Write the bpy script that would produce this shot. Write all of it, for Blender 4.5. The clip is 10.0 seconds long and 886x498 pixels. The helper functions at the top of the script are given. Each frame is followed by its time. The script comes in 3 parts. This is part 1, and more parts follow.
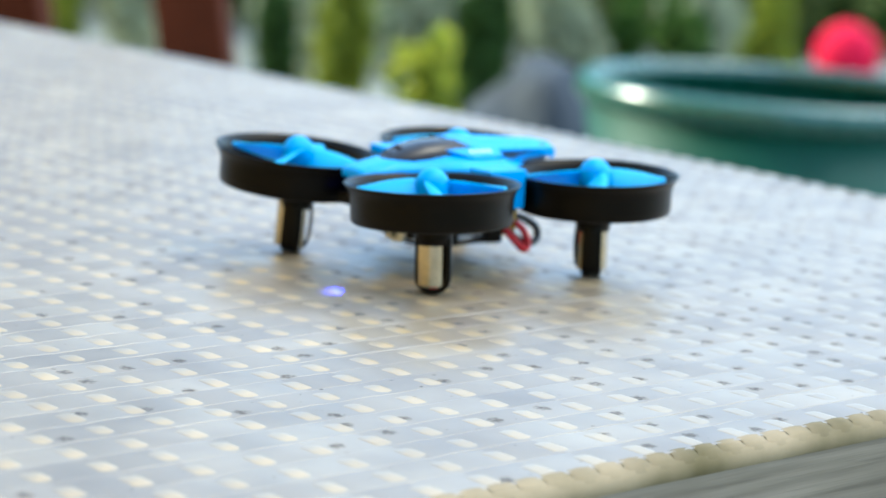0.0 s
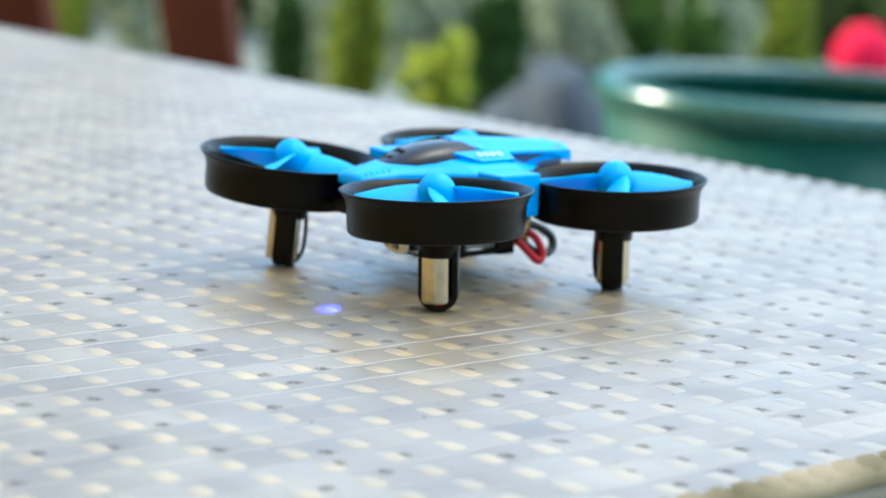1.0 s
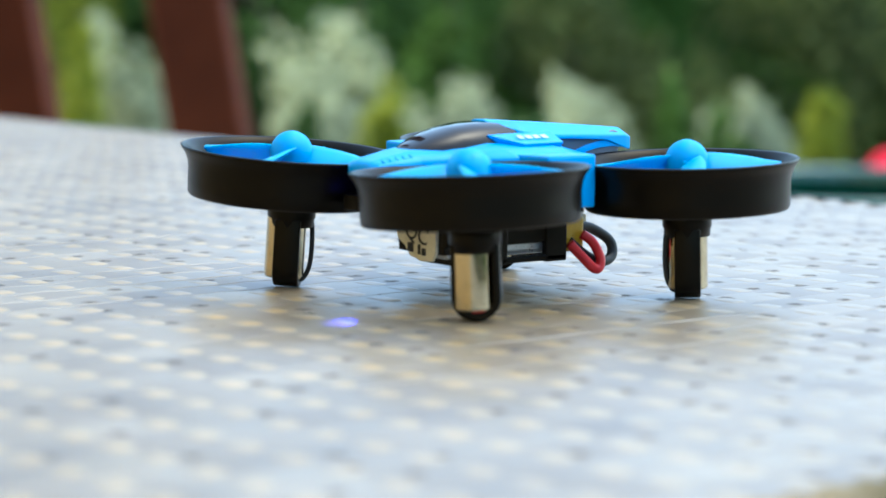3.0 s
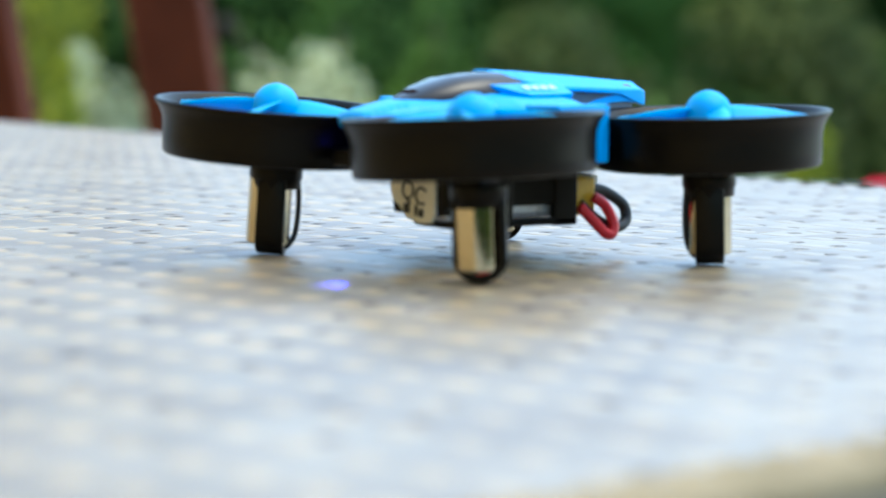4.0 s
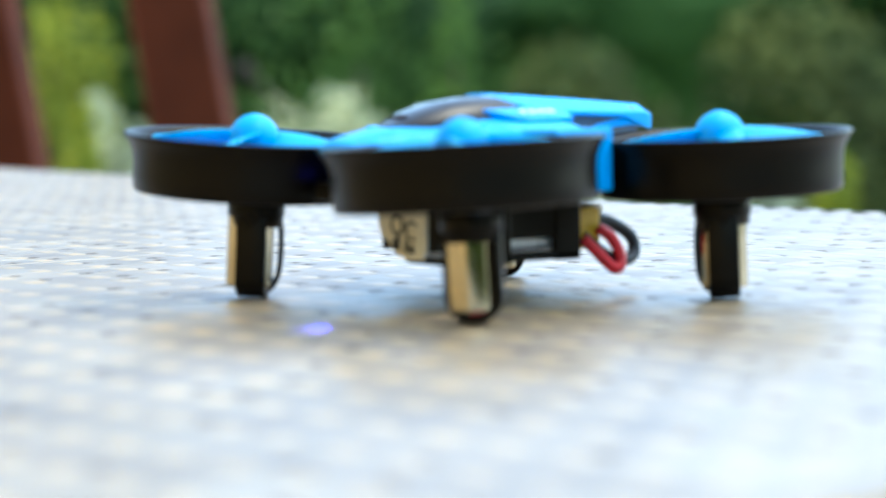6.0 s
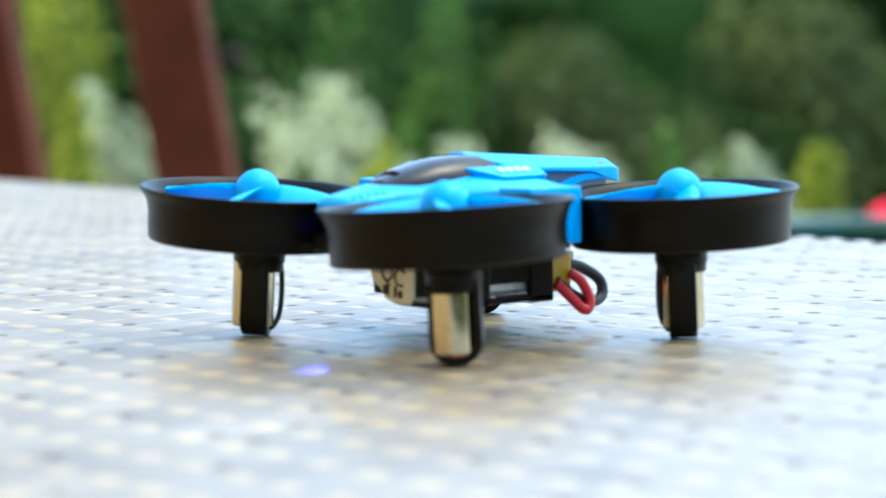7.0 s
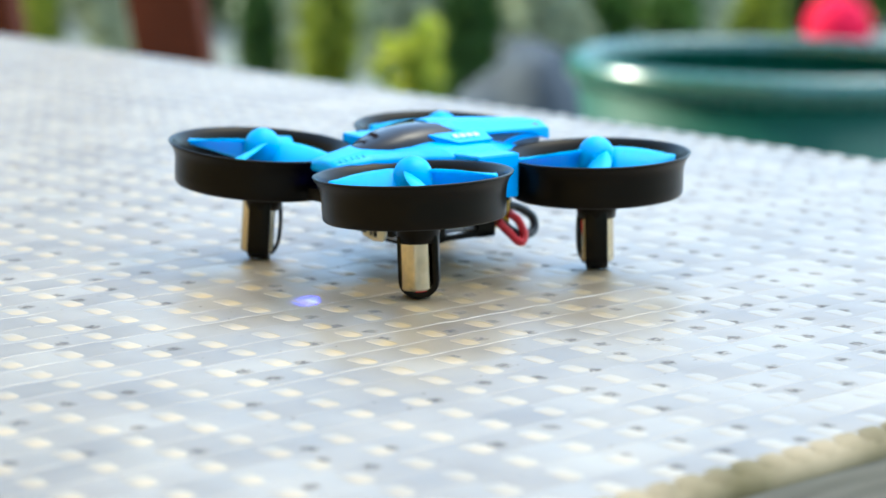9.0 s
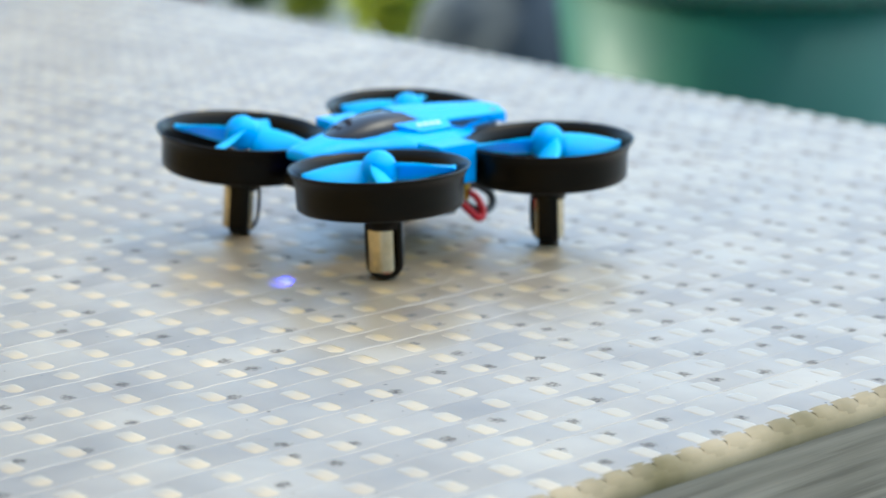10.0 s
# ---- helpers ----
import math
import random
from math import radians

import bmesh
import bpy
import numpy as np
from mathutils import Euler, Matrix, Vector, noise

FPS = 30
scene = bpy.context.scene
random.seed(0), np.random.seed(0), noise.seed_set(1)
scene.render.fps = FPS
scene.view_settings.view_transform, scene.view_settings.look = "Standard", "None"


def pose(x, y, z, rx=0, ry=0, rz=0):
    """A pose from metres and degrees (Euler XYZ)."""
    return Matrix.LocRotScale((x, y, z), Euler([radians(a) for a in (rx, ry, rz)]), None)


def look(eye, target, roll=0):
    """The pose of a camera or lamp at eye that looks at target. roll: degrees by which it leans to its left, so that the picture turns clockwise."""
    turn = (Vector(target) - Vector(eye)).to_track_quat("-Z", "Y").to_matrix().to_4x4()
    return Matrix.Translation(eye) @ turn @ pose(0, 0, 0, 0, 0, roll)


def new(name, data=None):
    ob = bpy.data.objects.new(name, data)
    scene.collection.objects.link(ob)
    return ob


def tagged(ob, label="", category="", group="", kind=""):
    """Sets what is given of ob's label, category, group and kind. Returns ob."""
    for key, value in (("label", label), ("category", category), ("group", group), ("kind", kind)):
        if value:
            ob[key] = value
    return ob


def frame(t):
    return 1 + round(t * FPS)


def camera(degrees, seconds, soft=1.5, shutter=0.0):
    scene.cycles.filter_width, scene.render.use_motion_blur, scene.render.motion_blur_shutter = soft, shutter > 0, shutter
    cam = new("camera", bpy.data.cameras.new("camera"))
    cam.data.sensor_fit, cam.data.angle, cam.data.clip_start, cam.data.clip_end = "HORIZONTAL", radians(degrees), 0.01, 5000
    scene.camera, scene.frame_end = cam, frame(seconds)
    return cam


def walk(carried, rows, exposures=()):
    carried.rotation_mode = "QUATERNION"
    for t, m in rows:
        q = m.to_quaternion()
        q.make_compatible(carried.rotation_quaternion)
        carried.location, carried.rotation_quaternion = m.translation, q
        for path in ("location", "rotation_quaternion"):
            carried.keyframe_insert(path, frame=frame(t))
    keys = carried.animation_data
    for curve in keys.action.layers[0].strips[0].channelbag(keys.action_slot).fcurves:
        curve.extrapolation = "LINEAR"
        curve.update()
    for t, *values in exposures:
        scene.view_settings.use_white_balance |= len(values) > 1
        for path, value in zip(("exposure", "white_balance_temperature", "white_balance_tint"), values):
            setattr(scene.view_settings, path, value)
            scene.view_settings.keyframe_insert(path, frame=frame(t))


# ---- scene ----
# ---- camera and its path ----
cam = camera(21.15, 10.0)
cam.data.dof.use_dof = True
cam.data.dof.focus_distance = 0.42
cam.data.dof.aperture_fstop = 19.5
PATH = [  # seconds, x, y, z, yaw, pitch, roll
    (0, -0.3443, -0.4002, 0.1000, -40.77, -10.35, 3.77),
    (0.5, -0.3343, -0.3834, 0.0992, -40.77, -10.58, 3.98),
    (1, -0.3136, -0.3675, 0.0931, -40.36, -10.21, 3.24),
    (1.5, -0.3035, -0.3481, 0.0830, -40.50, -9.43, 2.70),
    (2, -0.2897, -0.3297, 0.0730, -40.25, -8.50, 2.37),
    (3.3, -0.2530, -0.2945, 0.0462, -39.53, -6.07, 0.64),
    (3.5, -0.2490, -0.2871, 0.0425, -40.03, -5.95, 0.69),
    (4, -0.2407, -0.2771, 0.0365, -39.89, -5.43, 0.81),
    (4.5, -0.2286, -0.2652, 0.0335, -39.63, -4.76, 0.30),
    (5, -0.2227, -0.2548, 0.0338, -39.51, -4.03, 0.52),
    (5.5, -0.2196, -0.2542, 0.0332, -39.57, -4.37, 0.01),
    (6.8, -0.2330, -0.2816, 0.0394, -38.93, -4.30, -0.97),
    (7, -0.2418, -0.2872, 0.0460, -39.52, -4.85, -0.36),
    (7.5, -0.2593, -0.3065, 0.0560, -40.33, -6.05, -0.31),
    (8, -0.2757, -0.3237, 0.0677, -40.32, -7.48, 0.10),
    (8.5, -0.2922, -0.3411, 0.0790, -40.58, -8.91, 0.51),
    (9, -0.3052, -0.3583, 0.0903, -40.82, -10.49, 0.88),
    (9.5, -0.3143, -0.3755, 0.1019, -41.25, -11.92, 1.08),
    (10, -0.3266, -0.3901, 0.1241, -41.18, -13.92, 0.90),
]
walk(cam, [(t, pose(x, y, z, 90 + pitch, 0, yaw) @ pose(0, 0, 0, 0, 0, roll)) for t, x, y, z, yaw, pitch, roll in PATH],
     exposures=[(0, 2.13, 6000, -5), (2, 2.14, 6000, -5), (3.5, 2.10, 6000, -5), (5.5, 2.32, 6000, -5), (8, 2.41, 6000, -5), (8.6, 2.40, 6000, -5), (9.3, 2.17, 6000, -5), (10, 2.05, 6000, -5)])

# ---- light ----
SUN_AZ, SUN_EL = radians(325), radians(28)  # azimuth from +y towards +x
world = bpy.data.worlds.new("sky_world")
scene.world = world
world.use_nodes = True
wn = world.node_tree.nodes
sky = wn.new("ShaderNodeTexSky")
sky.sky_type, sky.sun_disc = "NISHITA", False
sky.sun_elevation, sky.sun_rotation = radians(68), radians(110)
sky.dust_density, sky.ozone_density = 2.0, 1.0
wn["Background"].inputs["Strength"].default_value = 0.15
world.node_tree.links.new(sky.outputs[0], wn["Background"].inputs["Color"])
sun_data = bpy.data.lights.new("sun", "SUN")
sun_data.energy, sun_data.angle, sun_data.color = 2.2, radians(1.0), (1.0, 0.9, 0.74)
sun = new("sun", sun_data)
toward = Vector((math.sin(SUN_AZ) * math.cos(SUN_EL), math.cos(SUN_AZ) * math.cos(SUN_EL), math.sin(SUN_EL)))
sun.matrix_world = look(toward * 20, (0, 0, 0))


# ---- materials ----
def material(name, rough=0.5, metal=0.0, spec=0.5):
    """A node material with its tree, shader and a linker."""
    m = bpy.data.materials.new(name)
    m.use_nodes = True
    b = m.node_tree.nodes["Principled BSDF"]
    b.inputs["Roughness"].default_value, b.inputs["Metallic"].default_value = rough, metal
    b.inputs["Specular IOR Level"].default_value = spec
    return m, m.node_tree.nodes, m.node_tree.links, b


def noise_node(n, l, scale, detail=3.0, space="Object"):
    c = n.new("ShaderNodeTexCoord")
    t = n.new("ShaderNodeTexNoise")
    t.inputs["Scale"].default_value, t.inputs["Detail"].default_value = scale, detail
    l.new(c.outputs[space], t.inputs["Vector"])
    return t


def ramp(n, l, source, stops):
    r = n.new("ShaderNodeValToRGB")
    while len(r.color_ramp.elements) < len(stops):
        r.color_ramp.elements.new(0.5)
    for e, (p, c) in zip(r.color_ramp.elements, stops):
        e.position, e.color = p, (*c, 1)
    l.new(source, r.inputs[0])
    return r.outputs[0]


def blend(n, l, kind, fac, a, b):
    x = n.new("ShaderNodeMix")
    x.data_type, x.blend_type = "RGBA", kind
    for socket, value in ((x.inputs[0], fac), (x.inputs[6], a), (x.inputs[7], b)):
        if isinstance(value, (int, float)):
            socket.default_value = value
        elif isinstance(value, tuple):
            socket.default_value = (*value, 1)
        else:
            l.new(value, socket)
    return x.outputs[2]


def bumped(n, l, b, height, strength, distance):
    u = n.new("ShaderNodeBump")
    u.inputs["Strength"].default_value, u.inputs["Distance"].default_value = strength, distance
    l.new(height, u.inputs["Height"])
    l.new(u.outputs[0], b.inputs["Normal"])


def mottled(name, dark, light, rough, scale, fine, bump=0.2, dist=0.0002, metal=0.0, spec=0.5, random_part=0.0):
    """A surface with broad stains and fine grain."""
    m, n, l, b = material(name, rough, metal, spec)
    broad, grain = noise_node(n, l, scale, 4), noise_node(n, l, fine, 5)
    c = ramp(n, l, broad.outputs[0], [(0.3, dark), (0.7, light)])
    g = ramp(n, l, grain.outputs[0], [(0.25, (0.78, 0.78, 0.78)), (0.75, (1, 1, 1))])
    c = blend(n, l, "MULTIPLY", 0.6, c, g)
    if random_part:
        o = n.new("ShaderNodeObjectInfo")
        v = ramp(n, l, o.outputs["Random"], [(0, (1 - random_part,) * 3), (1, (1, 1, 1))])
        c = blend(n, l, "MULTIPLY", 1.0, c, v)
    l.new(c, b.inputs["Base Color"])
    r = n.new("ShaderNodeMapRange")
    r.inputs[3].default_value, r.inputs[4].default_value = max(rough - 0.08, 0.02), min(rough + 0.1, 1)
    l.new(grain.outputs[0], r.inputs[0])
    l.new(r.outputs[0], b.inputs["Roughness"])
    bumped(n, l, b, grain.outputs[0], bump, dist)
    return m


def maths(n, l, kind, a, b=0.0):
    x = n.new("ShaderNodeMath")
    x.operation = kind
    for socket, value in zip(x.inputs, (a, b)):
        if isinstance(value, (int, float)):
            socket.default_value = value
        else:
            l.new(value, socket)
    return x.outputs[0]


def strand_material(name, dark, light, rough, gloss=1.0, dirt=0.0, warm_glints=False):
    """Resin strand: weathering in broad patches, fine grain, and where dirt is given speckled stains beside the crossings."""
    m, n, l, b = material(name, rough, 0.0, gloss)
    b.inputs["IOR"].default_value = 1.66
    g = n.new("ShaderNodeNewGeometry")

    def grain(scale, detail):
        t = n.new("ShaderNodeTexNoise")
        t.inputs["Scale"].default_value, t.inputs["Detail"].default_value = scale, detail
        l.new(g.outputs["Position"], t.inputs["Vector"])
        return t.outputs[0]
    c = ramp(n, l, grain(45, 3), [(0.3, dark), (0.65, light)])
    if warm_glints:  # warm reflection painted in; greyer towards the +x, -y corner of the top
        at = n.new("ShaderNodeSeparateXYZ")
        l.new(g.outputs["Position"], at.inputs[0])
        side = n.new("ShaderNodeMapRange")
        side.inputs[1].default_value, side.inputs[2].default_value = -0.02, 0.06
        l.new(maths(n, l, "SUBTRACT", maths(n, l, "MULTIPLY", at.outputs[0], 0.755), maths(n, l, "MULTIPLY", at.outputs[1], 0.655)), side.inputs[0])
        # a tan glint is painted on the -y end of each crossing, its top grey
        run = n.new("ShaderNodeTexCoord")
        way = n.new("ShaderNodeSeparateXYZ")
        l.new(run.outputs["Object"], way.inputs[0])
        turn = maths(n, l, "FRACT", maths(n, l, "DIVIDE", maths(n, l, "SUBTRACT", way.outputs[0], 0.0047 - 0.00865 * 20.5), 0.00865))
        top = maths(n, l, "ADD", turn, maths(n, l, "MULTIPLY", way.outputs[1], 60.0))
        glint_fade = n.new("ShaderNodeMapRange")
        glint_fade.inputs[1].default_value, glint_fade.inputs[2].default_value = 0.34, 0.66
        l.new(top, glint_fade.inputs[0])
        grey = maths(n, l, "MAXIMUM", maths(n, l, "MULTIPLY", side.outputs[0], 0.75), maths(n, l, "MULTIPLY", glint_fade.outputs[0], 0.65))
        c = blend(n, l, "MIX", grey, c, (0.28, 0.22, 0.135))
    o = n.new("ShaderNodeObjectInfo")
    c = blend(n, l, "MULTIPLY", 1.0, c, ramp(n, l, o.outputs["Random"], [(0, (0.88, 0.88, 0.89)), (1, (1, 1, 1))]))
    fine = grain(1100, 4)
    c = blend(n, l, "MULTIPLY", 0.25, c, ramp(n, l, fine, [(0.25, (0.75, 0.73, 0.7)), (0.75, (1, 1, 1))]))
    r = n.new("ShaderNodeMapRange")
    r.inputs[3].default_value, r.inputs[4].default_value = rough - 0.06, rough + 0.08
    l.new(fine, r.inputs[0])
    roughness, shine = r.outputs[0], gloss
    if dirt:
        co = n.new("ShaderNodeTexCoord")
        xyz = n.new("ShaderNodeSeparateXYZ")
        l.new(co.outputs["Object"], xyz.inputs[0])
        u = maths(n, l, "ADD", maths(n, l, "DIVIDE", xyz.outputs[0], 0.0117), 30.6 / 11.7 + 0.25)
        cell = n.new("ShaderNodeCombineXYZ")
        l.new(maths(n, l, "FLOOR", u), cell.inputs[0])
        l.new(maths(n, l, "MULTIPLY", o.outputs["Random"], 977.0), cell.inputs[1])
        chance = n.new("ShaderNodeTexWhiteNoise")
        l.new(cell.outputs[0], chance.inputs["Vector"])
        stretch = n.new("ShaderNodeCombineXYZ")
        l.new(maths(n, l, "FLOOR", maths(n, l, "SUBTRACT", u, 0.25)), stretch.inputs[0])
        l.new(maths(n, l, "MULTIPLY", o.outputs["Random"], 613.0), stretch.inputs[1])
        own = n.new("ShaderNodeTexWhiteNoise")
        l.new(stretch.outputs[0], own.inputs["Vector"])
        c = blend(n, l, "MULTIPLY", 1.0, c, ramp(n, l, own.outputs["Value"], [(0, (0.80, 0.78, 0.75)), (1, (1.08, 1.07, 1.06))]))
        tone = n.new("ShaderNodeSeparateColor")
        l.new(chance.outputs["Color"], tone.inputs[0])
        # place within the cell, mm, from a centre that differs from cell to cell
        dx = maths(n, l, "SUBTRACT", maths(n, l, "MULTIPLY", maths(n, l, "FRACT", u), 11.7), maths(n, l, "ADD", maths(n, l, "MULTIPLY", tone.outputs[0], 3.6), 4.6))
        dy = maths(n, l, "SUBTRACT", maths(n, l, "MULTIPLY", xyz.outputs[1], 1000.0), maths(n, l, "SUBTRACT", maths(n, l, "MULTIPLY", tone.outputs[1], 5.6), 3.6))
        far = maths(n, l, "ADD", maths(n, l, "POWER", maths(n, l, "ABSOLUTE", maths(n, l, "DIVIDE", dx, 1.9)), 2.0), maths(n, l, "POWER", maths(n, l, "ABSOLUTE", maths(n, l, "DIVIDE", dy, 1.9)), 2.0))
        near = maths(n, l, "SUBTRACT", 1.0, far)
        patch = maths(n, l, "ADD", maths(n, l, "MULTIPLY", near, 0.36), maths(n, l, "MULTIPLY", grain(1100, 3), 0.8))
        speck = ramp(n, l, patch, [(0.50, (0, 0, 0)), (0.82, (1, 1, 1))])
        # fewer stains towards the -x side of the top
        often = n.new("ShaderNodeMapRange")
        often.inputs[1].default_value, often.inputs[2].default_value = -0.12, 0.04
        often.inputs[3].default_value, often.inputs[4].default_value = dirt * 0.25, dirt
        l.new(xyz.outputs[0], often.inputs[0])
        has = maths(n, l, "LESS_THAN", tone.outputs[2], often.outputs[0])
        inside = maths(n, l, "GREATER_THAN", near, -0.15)
        loose = ramp(n, l, grain(520, 3), [(0.70, (0, 0, 0)), (0.75, (1, 1, 1))])
        mask = maths(n, l, "MAXIMUM", maths(n, l, "MULTIPLY", maths(n, l, "MULTIPLY", speck, has), inside), maths(n, l, "MULTIPLY", loose, 0.8))
        mask = maths(n, l, "MULTIPLY", mask, 0.92)
        c = blend(n, l, "MIX", mask, c, (0.085, 0.075, 0.07))
        roughness = blend(n, l, "MIX", mask, roughness, (0.9, 0.9, 0.9))
        shine = blend(n, l, "MIX", mask, (gloss, gloss, gloss), (0.1, 0.1, 0.1))
        l.new(shine, b.inputs["Specular IOR Level"])
    l.new(c, b.inputs["Base Color"])
    l.new(roughness, b.inputs["Roughness"])
    if not dirt and not warm_glints:
        bumped(n, l, b, fine, 0.03, 0.0002)
    if dirt or warm_glints:  # normals tipped towards -x, -y to shorten the drone's reflection; each weft stretch differs
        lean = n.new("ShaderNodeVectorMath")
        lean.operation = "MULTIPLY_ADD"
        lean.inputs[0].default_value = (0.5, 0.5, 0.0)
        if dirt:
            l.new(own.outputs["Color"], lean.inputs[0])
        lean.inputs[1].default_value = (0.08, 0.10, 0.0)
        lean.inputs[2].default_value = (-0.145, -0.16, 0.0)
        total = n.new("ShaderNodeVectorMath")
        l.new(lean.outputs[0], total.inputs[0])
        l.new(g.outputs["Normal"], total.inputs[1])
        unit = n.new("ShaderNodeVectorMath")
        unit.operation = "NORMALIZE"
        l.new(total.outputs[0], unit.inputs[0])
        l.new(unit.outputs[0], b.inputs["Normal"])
    return m


def streaked(name, dark, light, rough):
    """Weathered timber with streaks along its own x axis."""
    m, n, l, b = material(name, rough, 0.0, 0.2)
    c = n.new("ShaderNodeTexCoord")
    s = n.new("ShaderNodeMapping")
    s.inputs["Scale"].default_value = (14, 420, 420)
    l.new(c.outputs["Object"], s.inputs["Vector"])
    t = n.new("ShaderNodeTexNoise")
    t.inputs["Scale"].default_value, t.inputs["Detail"].default_value = 1.0, 4.0
    l.new(s.outputs[0], t.inputs["Vector"])
    stain = noise_node(n, l, 18, 3)
    col = ramp(n, l, t.outputs[0], [(0.35, dark), (0.62, light)])
    col = blend(n, l, "MULTIPLY", 0.7, col, ramp(n, l, stain.outputs[0], [(0.35, (0.6, 0.58, 0.55)), (0.65, (1, 1, 1))]))
    l.new(col, b.inputs["Base Color"])
    bumped(n, l, b, t.outputs[0], 0.5, 0.0006)
    return m


def leaf_material(name, dark, light):
    m, n, l, b = material(name, 0.75, 0.0, 0.15)
    g = n.new("ShaderNodeNewGeometry")
    c = ramp(n, l, g.outputs["Random Per Island"], [(0.0, dark), (0.75, light), (1.0, tuple(min(v * 1.25, 1) for v in light))])
    big = noise_node(n, l, 1.6, 2)
    v = ramp(n, l, big.outputs[0], [(0.35, (0.45, 0.5, 0.5)), (0.65, (1.25, 1.2, 0.9))])
    c = blend(n, l, "MULTIPLY", 1.0, c, v)
    l.new(c, b.inputs["Base Color"])
    tr = n.new("ShaderNodeBsdfTranslucent")
    l.new(c, tr.inputs[0])
    mix = n.new("ShaderNodeMixShader")
    mix.inputs[0].default_value = 0.35
    l.new(b.outputs[0], mix.inputs[1])
    l.new(tr.outputs[0], mix.inputs[2])
    l.new(mix.outputs[0], n["Material Output"].inputs[0])
    return m


def plastic(name, colour, rough, spec=0.5, glow_through=0.0):
    m, n, l, b = material(name, rough, 0, spec)
    f = noise_node(n, l, 900, 3)
    w = noise_node(n, l, 90, 3)
    c = ramp(n, l, w.outputs[0], [(0.3, tuple(v * 0.88 for v in colour)), (0.7, colour)])
    l.new(c, b.inputs["Base Color"])
    r = n.new("ShaderNodeMapRange")
    r.inputs[3].default_value, r.inputs[4].default_value = max(rough - 0.07, 0.03), rough + 0.1
    l.new(w.outputs[0], r.inputs[0])
    l.new(r.outputs[0], b.inputs["Roughness"])
    b.inputs["Subsurface Weight"].default_value = glow_through
    b.inputs["Subsurface Radius"].default_value = (0.001, 0.002, 0.003)
    b.inputs["Subsurface Scale"].default_value = 1.0
    bumped(n, l, b, f.outputs[0], 0.08, 0.0001)
    return m


BLUE = plastic("azure_plastic", (0.012, 0.34, 0.80), 0.38, 0.35)
BLUE_PROP = plastic("azure_propeller_plastic", (0.020, 0.42, 0.84), 0.42, 0.35, 0.6)
pn, pl = BLUE_PROP.node_tree.nodes, BLUE_PROP.node_tree.links
thin = pn.new("ShaderNodeBsdfTranslucent")
thin.inputs[0].default_value = (0.08, 0.62, 0.95, 1)
thin_mix = pn.new("ShaderNodeMixShader")
thin_mix.inputs[0].default_value = 0.2
pl.new(pn["Principled BSDF"].outputs[0], thin_mix.inputs[1])
pl.new(thin.outputs[0], thin_mix.inputs[2])
pl.new(thin_mix.outputs[0], pn["Material Output"].inputs[0])
BLACK = plastic("black_plastic", (0.0026, 0.0020, 0.0014), 0.30, 0.15)
BLACK.node_tree.nodes["Principled BSDF"].inputs["Specular Tint"].default_value = (1.0, 0.88, 0.70, 1)
BLACK_SOFT = plastic("black_rubber", (0.012, 0.012, 0.013), 0.5)
RED_WIRE = plastic("red_silicone", (0.55, 0.012, 0.02), 0.35)
WHITE_PRINT = plastic("white_print", (0.52, 0.72, 0.88), 0.5)
INK = plastic("black_ink", (0.02, 0.02, 0.02), 0.6)
STEEL = mottled("brushed_steel", (0.50, 0.40, 0.25), (0.64, 0.53, 0.35), 0.07, 200, 1500, 0.05, 0.00005, metal=1.0)
PAPER = mottled("cream_paper_label", (0.76, 0.68, 0.50), (0.86, 0.80, 0.64), 0.7, 150, 1500, 0.1, 0.0001)
FOIL = mottled("battery_foil", (0.55, 0.55, 0.56), (0.7, 0.7, 0.7), 0.3, 300, 1200, 0.2, 0.0001, metal=0.7)
YELLOW_TAPE = mottled("amber_tape", (0.60, 0.34, 0.02), (0.75, 0.46, 0.04), 0.3, 200, 900)
GLASS, gn, gl, gb = material("smoked_canopy_plastic", 0.15)
gb.inputs["Base Color"].default_value = (0.010, 0.008, 0.008, 1)
gb.inputs["Specular IOR Level"].default_value = 0.3
gs = noise_node(gn, gl, 400, 3)
gr = gn.new("ShaderNodeMapRange")
gr.inputs[3].default_value, gr.inputs[4].default_value = 0.04, 0.11
gl.new(gs.outputs[0], gr.inputs[0])
gl.new(gr.outputs[0], gb.inputs["Roughness"])
SMOKE = plastic("smoky_grey_plastic", (0.11, 0.125, 0.145), 0.22)
LED, _, _, lb = material("blue_led", 0.2)
lb.inputs["Base Color"].default_value = (0.05, 0.05, 0.9, 1)
lb.inputs["Emission Color"].default_value = (0.015, 0.02, 1.0, 1)
lb.inputs["Emission Strength"].default_value = 14.0

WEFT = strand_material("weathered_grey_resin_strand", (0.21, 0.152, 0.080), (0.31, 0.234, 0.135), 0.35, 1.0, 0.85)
WARP = strand_material("tan_resin_strand", (0.39, 0.25, 0.09), (0.52, 0.345, 0.135), 0.31, 1.0, warm_glints=True)
EDGE = strand_material("tan_edge_strand", (0.15, 0.115, 0.05), (0.36, 0.27, 0.155), 0.75, 0.12)
VOID = mottled("brown_underlay", (0.14, 0.11, 0.08), (0.22, 0.18, 0.13), 0.9, 60, 600)
GREY_WOOD = streaked("weathered_grey_wood", (0.17, 0.138, 0.098), (0.31, 0.255, 0.185), 0.8)
RED_WOOD = mottled("red_brown_stained_wood", (0.05, 0.012, 0.005), (0.11, 0.026, 0.010), 0.8, 9, 120, 0.3, 0.0005, spec=0.1)
GREEN_PLASTIC = mottled("dark_green_glossy_plastic", (0.003, 0.053, 0.032), (0.005, 0.074, 0.043), 0.5, 6, 150, 0.05, 0.0003, spec=0.3)
